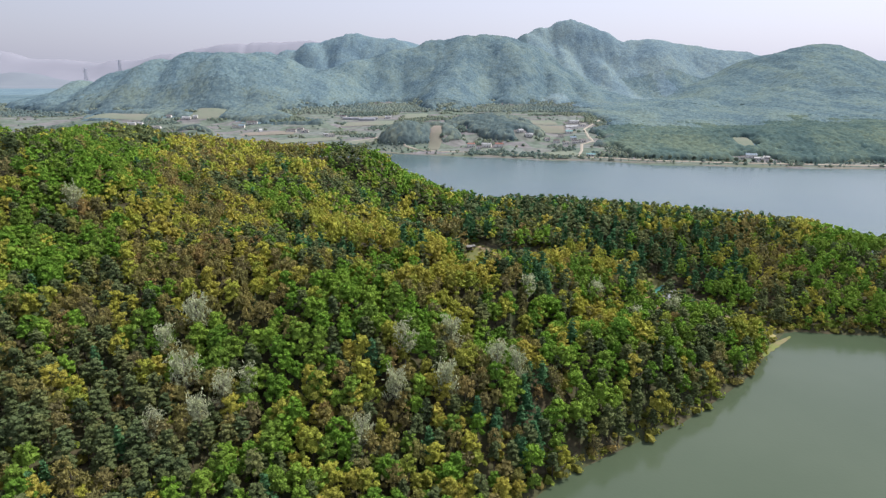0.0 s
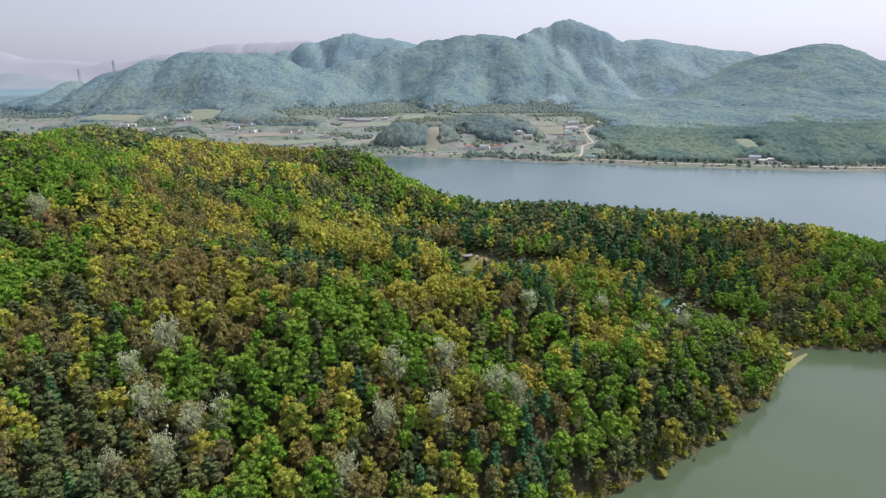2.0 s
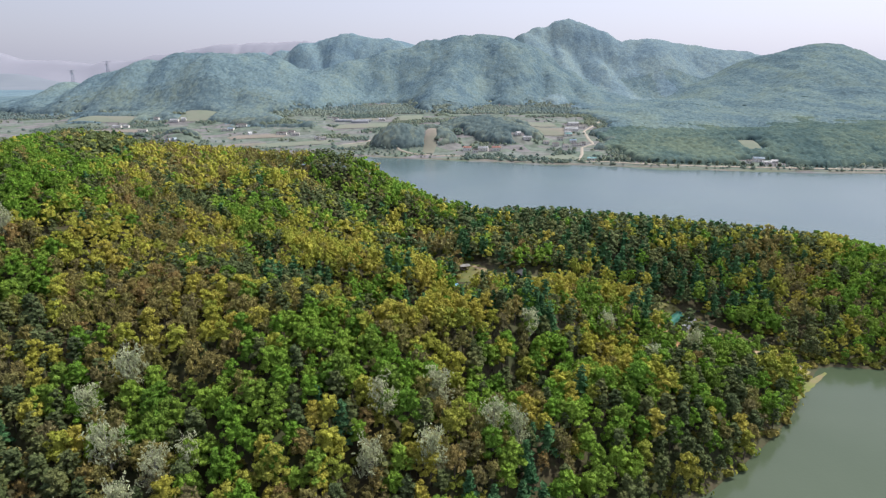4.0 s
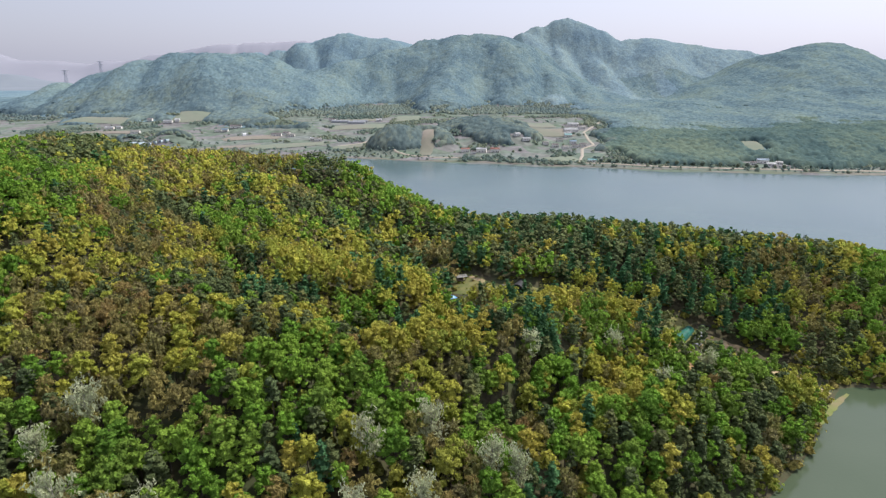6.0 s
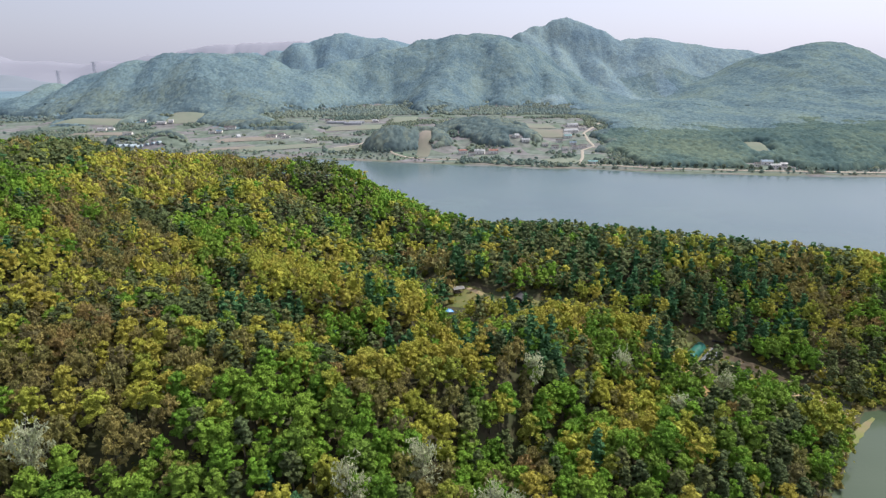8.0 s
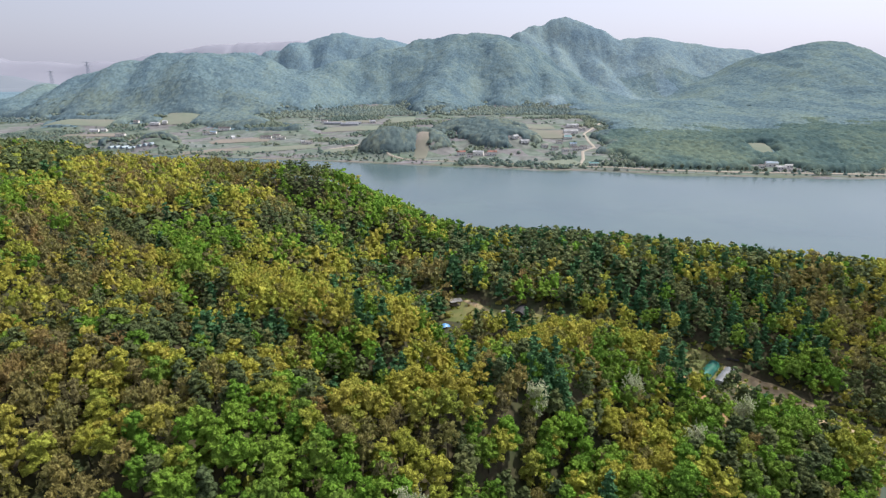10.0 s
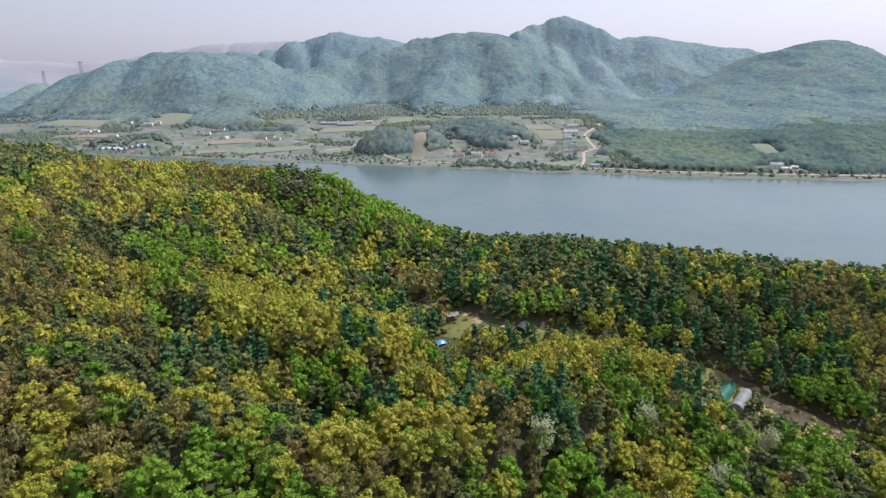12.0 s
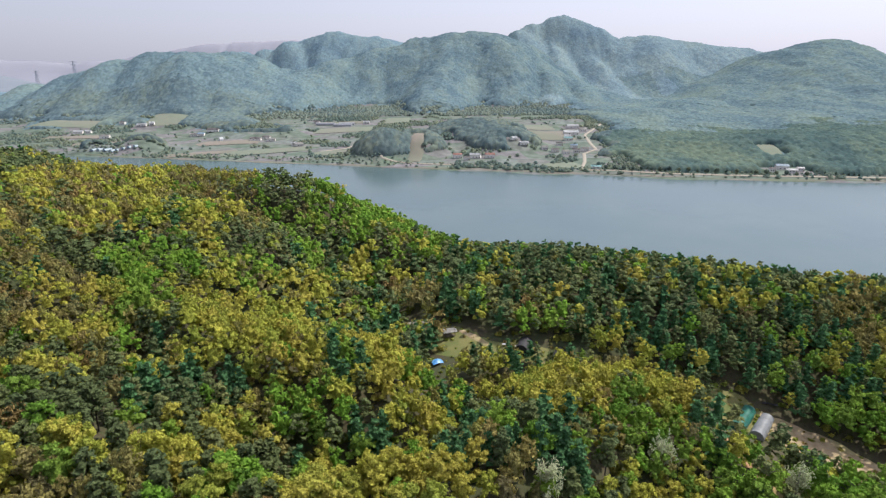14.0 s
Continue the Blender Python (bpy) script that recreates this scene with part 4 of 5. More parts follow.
# ---- far woods: rounded crowns on the slopes across the lake ----
def crown_dome(seed):
    """Two or three cushions grown together."""
    r = np.random.default_rng(seed)
    out = [blob(np.array([0, 0, 0.0]), np.array([0.95, 0.95, 0.66]), r, (60, -5))]
    for k in range(1):
        a = r.uniform(0, 6.28)
        w = r.uniform(0.45, 0.62)
        out.append(blob(np.array([math.cos(a) * 0.6, math.sin(a) * 0.6, r.uniform(-0.25, 0.1)]), np.array([w, w, w * 0.9]), r, (55, -15)))
    return joined(out)


DOMES = [crown_dome(500 + i) for i in range(6)]


def far_wood(name, label, mat, y0, y1, step, size, seed, test, shapes=None):
    half = 0.78 * y1
    x, y = scatter(-half, half, y0, y1, step, seed, 0.6)
    r = np.random.default_rng(seed + 1)
    keep = (np.abs(x) < 0.78 * y + 30) & (inland(x, y) > 6)
    x, y = x[keep], y[keep]
    z = land(x, y)
    keep = test(x, y, z, r) & in_sight(x, y, z + 12, 5)
    x, y, z = x[keep], y[keep], z[keep]
    s = size * r.uniform(0.6, 1.25, len(x)) * np.where(z - plain(x, y) > 7, 1.0, 0.8)
    t = np.clip(0.75 * lumps(x, y, 90, 31) + 0.35 * lumps(x, y, 30, 32) - 0.05 + r.normal(size=len(x)) * 0.12, 0, 0.999)
    light = np.clip(bump2(x, y, 75, 1210, 60, 150) + bump2(x, y, -330, 1280, 90, 60) + 0.7 * bump2(x, y, 560, 1050, 60, 90), 0, 1)
    t = t * (1 - 0.8 * light) + 0.66 * 0.8 * light
    parts = []
    for b, d in enumerate(shapes or DOMES):
        j = np.where(np.arange(len(x)) % 6 == b)[0]
        parts.append(planted(d, x[j], y[j], z[j] + s[j] * 0.42, s[j], r.uniform(0, 6, len(j)), t[j]))
    v, f, t = merged(parts)
    return tagged(new(name, mesh_from(name, v, f, [mat], smooth=True, tint=t)), label, "wood", kind="stuff")


# Fields beyond the lake: x, y, half-width, half-depth, turn, kind.
FIELDS = ((-712, 1326, 72, 26, -4, "meadow"), (-522, 1345, 38, 32, 0, "meadow"), (-545, 1150, 60, 18, 5, "plough"), (-470, 1120, 50, 12, 6, "plough"), (-12, 978, 10, 38, -6, "plough"), (-60, 1330, 28, 36, 0, "meadow"))
FIELDS += ((205, 1115, 36, 40, 0, "plough"), (195, 1200, 30, 30, 4, "meadow"), (178, 893, 26, 18, 8, "meadow"), (-346, 1040, 60, 12, 14, "plough"), (-245, 1046, 70, 18, 14, "meadow"), (-140, 1020, 30, 14, 14, "meadow"), (462, 918, 14, 20, -10, "meadow"))
FIELDS += ((508, 1050, 10, 24, -20, "meadow"), (-170, 1320, 50, 14, 0, "plough"), (-640, 1220, 60, 16, 0, "plough"), (-150, 1230, 60, 26, 6, "meadow"), (-330, 1130, 50, 20, 8, "plough"))


# Buildings of the far village: x, y, width, depth, wall height, roof, turn.
HOUSES = (
    (-653, 1262, 16, 8, 4, "white", 5), (-636, 1265, 10, 7, 4, "white", 5), (-557, 1312, 18, 8, 4, "white", -4), (-540, 1318, 9, 8, 5, "white", 10), (-600, 1324, 10, 8, 4, "dark", 0), (-575, 1206, 16, 10, 4, "pale", 8),
    (-416, 1203, 12, 8, 4, "pale", 15), (-401, 1200, 11, 8, 4, "blue", 0), (-385, 1215, 20, 10, 4, "dark", 6), (-290, 1147, 18, 8, 3.5, "dark", 0), (-262, 1138, 14, 8, 3.5, "pale", 5), (-275, 1160, 12, 8, 3.5, "dark", -5))
HOUSES += (
    (-203, 1084, 12, 8, 4, "pale", 20), (-214, 1094, 9, 7, 3.5, "white", 20), (-218, 1320, 12, 8, 4, "dark", 0), (-118, 1300, 12, 8, 4, "white", 0),
    (45, 960, 12, 7, 5, "red", 10), (70, 956, 15, 8, 5, "white", -14), (90, 953, 13, 8, 5, "red", -5), (57, 944, 8, 6, 4, "dark", 10), (129, 1003, 9, 7, 4, "white", 30), (143, 993, 12, 7, 4, "white", -5),
    (258, 1189, 20, 9, 4, "white", 2), (241, 1126, 24, 11, 4, "white", 4), (225, 1072, 12, 8, 4, "teal", 5), (228, 1092, 10, 7, 4, "white", 0))
HOUSES += (
    (187, 984, 10, 7, 4, "dark", 0), (200, 972, 9, 7, 4, "pale", 10), (217, 980, 10, 7, 4, "dark", -10), (231, 988, 9, 7, 4, "dark", 15), (173, 992, 9, 7, 4, "pale", 5), (203, 1031, 9, 7, 4, "dark", 0), (221, 1014, 10, 7, 4, "blue", 0), (266, 1152, 12, 8, 4, "pale", 10),
    (218, 874, 12, 6, 3.5, "teal", -10), (441, 848, 14, 8, 4.5, "blue", -12), (443, 830, 11, 5, 3.5, "white", -12), (422, 836, 7, 6, 4, "dark", -10), (458, 838, 8, 5, 3.5, "white", -12), (54, 548, 9, 6, 4, "pale", 12))


def wooded(x, y, z, r):
    up = z - plain(x, y)
    groves = lumps(x * 0.6, y, 40, 41) * 0.65 + lumps(x, y, 140, 42) * 0.35
    p = np.where((up > 6) | (y > 1400) | ((x > 250 + 0.12 * (y - 900)) & (inland(x, y) > 34)), 1.0, np.where(groves > 0.6, 0.85, 0.03))
    left_open = (np.abs(x - 440) < 26) & (y < 856)
    left_open |= (np.abs(x + 475) < 52) & (np.abs(y - 1058) < 22) | ((np.abs(x + 170) < 70) & (np.abs(y - 1278) < 32))
    for fx, fy, fw, fd, *_ in FIELDS:
        left_open |= (np.abs(x - fx) < fw * 0.85) & (np.abs(y - fy + 2) < fd)
    # No trees on the camera's side of houses and lanes, so they show.
    for hx, hy, hw, *_ in HOUSES:
        left_open |= (np.abs(x - hx) < hw * 0.5 + 6) & (y > hy - 24) & (y < hy + 9)
    for tx_, ty_ in ((-105, 1160), (-110, 1106), (-112, 1077), (-126, 1048), (312, 1213), (285, 1160), (261, 1112), (256, 1075), (253, 1041), (250, 995), (237, 980), (225, 967), (218, 940), (214, 916), (205, 890)):
        left_open |= np.hypot(x - tx_, (y - ty_ + 8) * 0.6) < 11
    return (r.random(len(x)) < p) & ~left_open


def scrub(x, y, z, r):
    d = inland(x, y)
    return (d > 3) & (d < 36) & (r.random(len(x)) < np.where(x > 205, np.where((d > 9) & (d < 20), 0.1, 0.5), 0.22)) & ~((np.abs(x - 440) < 22) & (y > 822))


def closed(x, y, z):
    """Where the woods beyond the lake stand so close that their crowns touch."""
    up = z - plain(x, y)
    hollow = lumps(x, y, 34, 43) * 0.6 + lumps(x, y, 90, 44) * 0.4
    inside = ((up > 5.5) & ((up > 14) | (hollow > 0.34))) | ((x > 262 + 0.12 * (y - 900) + 70 * (lumps(x, y, 60, 45) - 0.5) + 24 * (lumps(x, y, 18, 46) - 0.5)) & (inland(x, y) > 30 + 16 * (lumps(x, y, 30, 47) - 0.5)))
    for fx, fy, fw, fd, *_ in FIELDS:
        inside &= ~((np.abs(x - fx) < fw * 0.85) & (np.abs(y - fy + 2) < fd))
    # Gaps towards the camera keep the houses in view.
    for hx, hy, hw, *_ in HOUSES:
        inside &= ~((np.abs(x - hx) < hw * 0.5 + 5) & (y > hy - 22) & (y < hy + 8))
    return inside & ~((np.abs(x - 440) < 26) & (y < 856)) & (inland(x, y) > 8) & ~((np.abs(x + 475) < 58) & (y < 1088))


def singly(x, y, z, r):
    return wooded(x, y, z, r) & ~closed(x, y, z)


def crowns_over(x, y, size, seed):
    """Rounded crowns packed side by side: their height from 0 to 1, and a value for each crown."""
    best, tone = np.zeros(np.shape(x)), np.zeros(np.shape(x))
    cx, cy = np.floor(x / size).astype(np.int64), np.floor(y / size).astype(np.int64)
    for dx in (-1, 0, 1):
        for dy in (-1, 0, 1):
            ix, iy = cx + dx, cy + dy
            px, py = (ix + 0.1 + 0.8 * rnd(ix, iy, seed)) * size, (iy + 0.1 + 0.8 * rnd(ix, iy, seed + 1)) * size
            w = size * (0.65 + 0.35 * rnd(ix, iy, seed + 2))
            h = (0.65 + 0.35 * rnd(ix, iy, seed + 3)) * np.sqrt(np.maximum(0, 1 - ((x - px) ** 2 + (y - py) ** 2) / w ** 2))
            tone = np.where(h > best, rnd(ix, iy, seed + 4), tone)
            best = np.maximum(best, h)
    return best, tone


def canopy(name, label, mats, pick, x0, x1, y0, y1, step, size, rise, tall, seed, test):
    """A closed wood as one bumpy roof of crowns, coming down to the ground at its edges."""
    xs, ys = np.arange(x0, x1, step), np.arange(y0, y1, step)
    X, Y = np.meshgrid(xs, ys)
    r = np.random.default_rng(seed)
    X = X + r.uniform(-0.3, 0.3, X.shape) * step
    Y = Y + r.uniform(-0.3, 0.3, Y.shape) * step
    Z = land(X, Y)
    inside = test(X, Y, Z)
    full = np.zeros(X.shape)
    core = inside
    for _ in range(3):
        shrunk = core.copy()
        shrunk[1:-1, 1:-1] = core[1:-1, 1:-1] & core[:-2, 1:-1] & core[2:, 1:-1] & core[1:-1, :-2] & core[1:-1, 2:]
        core = shrunk
        full += core / 3.0
    full = np.sqrt(full)
    bump, tone = crowns_over(X, Y, size, seed)
    Z = Z - 0.5 + full * (tall - rise + rise * bump * 1.25 + rise * 0.5 * (lumps(X, Y, size * 2.4, seed + 9) - 0.5) + rise * r.uniform(-0.2, 0.2, X.shape))
    n = len(xs)
    i = (np.arange(len(ys) - 1)[:, None] * n + np.arange(n - 1)[None]).ravel()
    f = np.stack([i, i + 1, i + n + 1, i + n], 1)
    fx, fy, fz = X.ravel()[f].mean(1), Y.ravel()[f].mean(1), Z.ravel()[f].max(1)
    keep = inside.ravel()[f].all(1) & (np.abs(fx) < 0.78 * fy + 40)
    keep[keep] = in_sight(fx[keep], fy[keep], fz[keep] + 22, 0)
    f, fx, fy = f[keep], fx[keep], fy[keep]
    used, f = np.unique(f, return_inverse=True)
    verts = np.stack([X, Y, Z], 2).reshape(-1, 3)[used]
    me = mesh_from(name, verts, f.reshape(-1, 4), mats, pick(fx, fy), True, tone.ravel()[used][f.reshape(-1, 4)[:, 0]])
    return tagged(new(name, me), label, "wood", kind="stuff")


# Picks the haze-tinted colour of the range underneath.
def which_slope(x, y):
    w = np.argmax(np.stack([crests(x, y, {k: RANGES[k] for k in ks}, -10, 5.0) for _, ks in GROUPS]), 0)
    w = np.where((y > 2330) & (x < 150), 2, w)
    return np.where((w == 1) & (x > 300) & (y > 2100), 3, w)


# Rear woods take hazier colours than the shore, stepped by distance.
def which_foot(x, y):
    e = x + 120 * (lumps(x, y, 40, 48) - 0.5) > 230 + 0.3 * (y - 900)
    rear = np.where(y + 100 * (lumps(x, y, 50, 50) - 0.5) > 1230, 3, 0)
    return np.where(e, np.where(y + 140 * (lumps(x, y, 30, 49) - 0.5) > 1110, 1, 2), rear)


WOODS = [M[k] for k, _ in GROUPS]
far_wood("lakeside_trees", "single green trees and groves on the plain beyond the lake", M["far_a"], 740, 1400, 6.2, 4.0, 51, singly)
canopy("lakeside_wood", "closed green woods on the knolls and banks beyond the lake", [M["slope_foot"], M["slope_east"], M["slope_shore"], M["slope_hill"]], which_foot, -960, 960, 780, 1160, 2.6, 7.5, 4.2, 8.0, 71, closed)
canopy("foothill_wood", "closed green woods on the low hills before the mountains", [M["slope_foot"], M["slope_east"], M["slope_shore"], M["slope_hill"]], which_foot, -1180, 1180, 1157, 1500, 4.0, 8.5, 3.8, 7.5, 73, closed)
canopy("mountain_wood", "closed woods on the mountain sides, blue-green from haze in their colour", WOODS, which_slope, -2000, 2000, 1474, 2560, 5.5, 12.0, 4.4, 7.5, 75, closed)
far_wood("valley_trees", "green trees and groves at the foot of the mountains, haze in their colour", M["far_b"], 1400, 1700, 8.5, 5.2, 55, singly)
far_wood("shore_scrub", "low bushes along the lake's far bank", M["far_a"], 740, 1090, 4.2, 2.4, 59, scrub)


# ---- built things and bare ground ----
def part(name, bm, mat, parent, label=""):
    """A bmesh as one mesh object under a thing or a part."""
    me = bpy.data.meshes.new(name)
    bm.to_mesh(me)
    bm.free()
    me.materials.append(mat)
    ob = new(name, me)
    ob.parent = parent
    if label:
        ob["label"] = label
    return ob


def box(bm, x0, x1, y0, y1, z0, z1):
    v = [bm.verts.new(p) for p in ((x0, y0, z0), (x1, y0, z0), (x1, y1, z0), (x0, y1, z0), (x0, y0, z1), (x1, y0, z1), (x1, y1, z1), (x0, y1, z1))]
    for f in ((3, 2, 1, 0), (4, 5, 6, 7), (0, 1, 5, 4), (1, 2, 6, 5), (2, 3, 7, 6), (3, 0, 4, 7)):
        bm.faces.new([v[i] for i in f])
    return bm


def bar(bm, p, q, r, sides=6):
    v, f = tube(p, q, r, r, sides)
    vs = [bm.verts.new(c) for c in v]
    for q4 in f:
        bm.faces.new([vs[i] for i in q4])
    bm.faces.new(vs[:sides][::-1])
    bm.faces.new(vs[sides:])
    return bm


def on_ground(x, y):
    return float(land(x, y))


def ribbon(name, nodes, mat, label, category, lift=0.3, cols=6, step=2.5, ragged=0.25, kind="structure"):
    """A strip of bare ground, laid on the land along nodes of (x, y, half-width)."""
    pts = []
    for (ax, ay, aw), (bx, by, bw) in zip(nodes[:-1], nodes[1:]):
        n = max(1, int(math.hypot(bx - ax, by - ay) / step))
        pts += [(ax + (bx - ax) * i / n, ay + (by - ay) * i / n, aw + (bw - aw) * i / n) for i in range(n)]
    pts.append(nodes[-1])
    p = np.array(pts, float)
    d = np.gradient(p[:, :2], axis=0)
    d /= np.linalg.norm(d, axis=1, keepdims=True) + 1e-9
    side = np.stack([-d[:, 1], d[:, 0]], 1)
    u = np.linspace(-1, 1, cols)
    r = np.random.default_rng(int(abs(p[0, 0] * 7 + p[0, 1] * 3)) + 1)
    w = p[:, 2][:, None] * u[None] * (1 + ragged * (r.random((len(p), cols)) - 0.5))
    X, Y = p[:, 0][:, None] + side[:, 0][:, None] * w, p[:, 1][:, None] + side[:, 1][:, None] * w
    Z = land(X, Y) + lift - 0.6 * lift * (np.abs(u)[None] > 0.99)
    Z = np.maximum(Z, 0.12)
    i = (np.arange(len(p) - 1)[:, None] * cols + np.arange(cols - 1)[None]).ravel()
    ob = new(name, mesh_from(name, np.stack([X, Y, Z], 2).reshape(-1, 3), np.stack([i, i + cols, i + cols + 1, i + 1], 1)[:, ::-1], [mat], smooth=True))
    return tagged(ob, label, category, kind=kind)


ribbon("ground_dirt_field", [(127, 311, 4), (134, 305, 5.5), (143, 298, 6.5), (151, 287, 6.5), (157, 277, 4.5), (165, 268, 3)], M["soil"], "bare tan dirt field beside the plastic tunnels", "field", 0.35)
ribbon("ground_yard", [(112, 322, 3), (120, 314, 8), (128, 306, 6)], M["dry_grass"], "dry grass yard round the plastic tunnels", "yard", 0.25)
ribbon("ground_grave_path", [(98, 288, 2), (101, 280, 3.4), (105, 269, 3.4), (110, 258, 3), (114, 250, 1.5)], M["orange_soil"], "orange-brown earth path on the spur", "path", 0.3)
ribbon("ground_clearing", [(-8, 378, 4), (6, 370, 8), (20, 358, 9), (32, 348, 7), (48, 345, 5), (66, 340, 4)], M["dry_grass"], "overgrown clearing of dry grass and low scrub", "clearing", 0.25)
ribbon("ground_track", [(-14, 384, 0.8), (-4, 382, 1.2), (6, 379, 1.2), (13, 374, 1.0)], M["sand"], "short pale dirt track at the clearing", "track", 0.5)
ribbon("ground_bank", [(22, 366, 1.0), (28, 359, 1.6), (34, 351, 1.4)], M["soil"], "bare earth bank behind the shelter", "bank", 0.4)
ribbon("ground_spot", [(-54, 273, 1), (-50, 272, 2.6), (-46, 271, 1)], M["soil"], "small bare clearing in the wood", "clearing", 0.4, step=1.5)
ribbon("ground_spot", [(-70, 258, 1), (-66, 257, 2.2), (-62, 257, 1)], M["orange_soil"], "small bare clearing in the wood", "clearing", 0.4, step=1.5)
ribbon("ground_shore", [(128, 230, 0.5), (135, 237, 1.0), (142, 243.5, 1.5), (152, 252.5, 1.7), (165, 263.5, 1.5), (174, 270, 0.6)], M["bank_grass"], "grassy strip along the reservoir's corner", "bank", 0.4, ragged=0.6)
ribbon("road_shore", [(110, 519, 2.5), (139, 509, 3), (165, 501, 3), (200, 492, 3)], M["concrete"], "concrete road on the lake's near bank", "road", 0.9)


def tunnel(name, label, x0, y0, x1, y1, wide, tall, film, ribs, group=""):
    """A plastic tunnel: curved cover, end walls and hoops."""
    top = new(name)
    tagged(top, label, "greenhouse", group)
    ln = math.hypot(x1 - x0, y1 - y0)
    n = 13
    arc = [(math.cos(math.pi * i / (n - 1)) * wide / 2, max(0.0, math.sin(math.pi * i / (n - 1))) ** 0.8 * tall) for i in range(n)]
    bm = bmesh.new()
    m = max(2, int(ln / 1.6))
    rows = []
    for k in range(m + 1):
        sag = 0.04 if k % 2 else 0.0
        rows.append([bm.verts.new((px * (1 - sag), ln * k / m, pz * (1 - sag))) for px, pz in arc])
    for a, b in zip(rows[:-1], rows[1:]):
        for i in range(n - 1):
            bm.faces.new((a[i], a[i + 1], b[i + 1], b[i]))
    for f in bm.faces:
        f.smooth = True
    part("cover", bm, film, top)
    for y in (0.03, ln - 0.03):
        bm = bmesh.new()
        bm.faces.new([bm.verts.new((px * 0.985, y, pz * 0.985)) for px, pz in arc])
        part("end_wall", bm, film, top)
    if ribs:
        for k in range(0, m + 1, 2):
            bm = bmesh.new()
            for (ax, az), (bx, bz) in zip(arc[:-1], arc[1:]):
                bar(bm, (ax * 1.01, ln * k / m, az * 1.01), (bx * 1.01, ln * k / m, bz * 1.01), 0.035, 4)
            part("hoop", bm, M["steel"], top)
    z = min(on_ground(x0, y0), on_ground(x1, y1), on_ground((x0 + x1) / 2, (y0 + y1) / 2)) + 0.15
    top.matrix_basis = pose(x0, y0, z, 0, 0, math.degrees(math.atan2(-(x1 - x0), y1 - y0)))
    return top


tunnel("greenhouse", "rounded tunnel greenhouse covered in green plastic film", 116, 304.5, 125.5, 315, 5.0, 2.9, M["green_film"], True)
tunnel("greenhouse", "rounded tunnel greenhouse covered in milky grey plastic", 121.2, 301.2, 130.7, 312, 5.0, 2.9, M["clear_film"], True)
tunnel("shade_tunnel", "black shade-net tunnel at the clearing's edge", 46, 344, 49.5, 352, 6.6, 4.6, M["black_net"], False)
tunnel("shade_tunnel", "black shade-net tunnel half hidden by yellow-green trees", 59, 338, 62.5, 346, 5.2, 4.2, M["black_net"], False)

# Crumpled plastic sheet behind the tunnels.
bm = bmesh.new()
rs = random.Random(4)
grid = [[bm.verts.new((i * 0.9, j * 0.8 + rs.uniform(-0.2, 0.2), rs.uniform(0, 0.5))) for i in range(12)] for j in range(3)]
for a, b in zip(grid[:-1], grid[1:]):
    for i in range(11):
        bm.faces.new((a[i], a[i + 1], b[i + 1], b[i]))
me = bpy.data.meshes.new("plastic_sheet")
bm.to_mesh(me)
bm.free()
me.materials.append(M["black_net"])
ob = new("plastic_sheet", me)
ob.matrix_basis = pose(127, 319, on_ground(131, 316) + 0.5, 0, 0, -28)
tagged(ob, "crumpled dark plastic sheet lying behind the tunnels", "sheet")


def shelter(x, y, turn):
    """An open shelter: posts, beams, a floor and a pale sheet roof with overhang."""
    top = new("garden_shelter")
    tagged(top, "open timber shelter with a weathered pale sheet roof", "shelter")
    for px in (-2.2, 2.2):
        for py in (-1.5, 1.5):
            part("post", box(bmesh.new(), px - 0.09, px + 0.09, py - 0.09, py + 0.09, -0.3, 2.4), M["timber"], top)
    part("floor", box(bmesh.new(), -2.5, 2.5, -1.8, 1.8, 0.25, 0.4), M["timber"], top)
    part("back_wall", box(bmesh.new(), -2.3, 2.3, 1.42, 1.5, 0.4, 2.2), M["timber"], top)
    bm = bmesh.new()
    v = [bm.verts.new(p) for p in ((-3.1, -2.3, 2.35), (3.1, -2.3, 2.35), (3.1, 0.1, 3.1), (-3.1, 0.1, 3.1), (-3.1, 2.3, 2.45), (3.1, 2.3, 2.45))]
    bm.faces.new((v[0], v[1], v[2], v[3]))
    bm.faces.new((v[3], v[2], v[5], v[4]))
    bmesh.ops.solidify(bm, geom=bm.faces[:], thickness=0.08)
    part("roof", bm, M["roof_pale"], top)
    top.matrix_basis = pose(x, y, on_ground(x, y) + 0.35, 0, 0, turn)


shelter(17.5, 363.5, 18)

# Row of short dark posts beside the shelter.
bm = bmesh.new()
bar(bm, (0, 0, -0.4), (0, 0, 1.1), 0.14, 6)
me = bpy.data.meshes.new("fence_post")
bm.to_mesh(me)
bm.free()
me.materials.append(M["timber"])
for i in range(7):
    x, y = 4.5 + i * 1.5, 371.5 - i * 1.15
    ob = new("fence_post", me)
    ob.matrix_basis = pose(x, y, on_ground(x, y) + 0.3)
    tagged(ob, "short dark wooden post in the clearing", "post", "row of posts by the shelter")


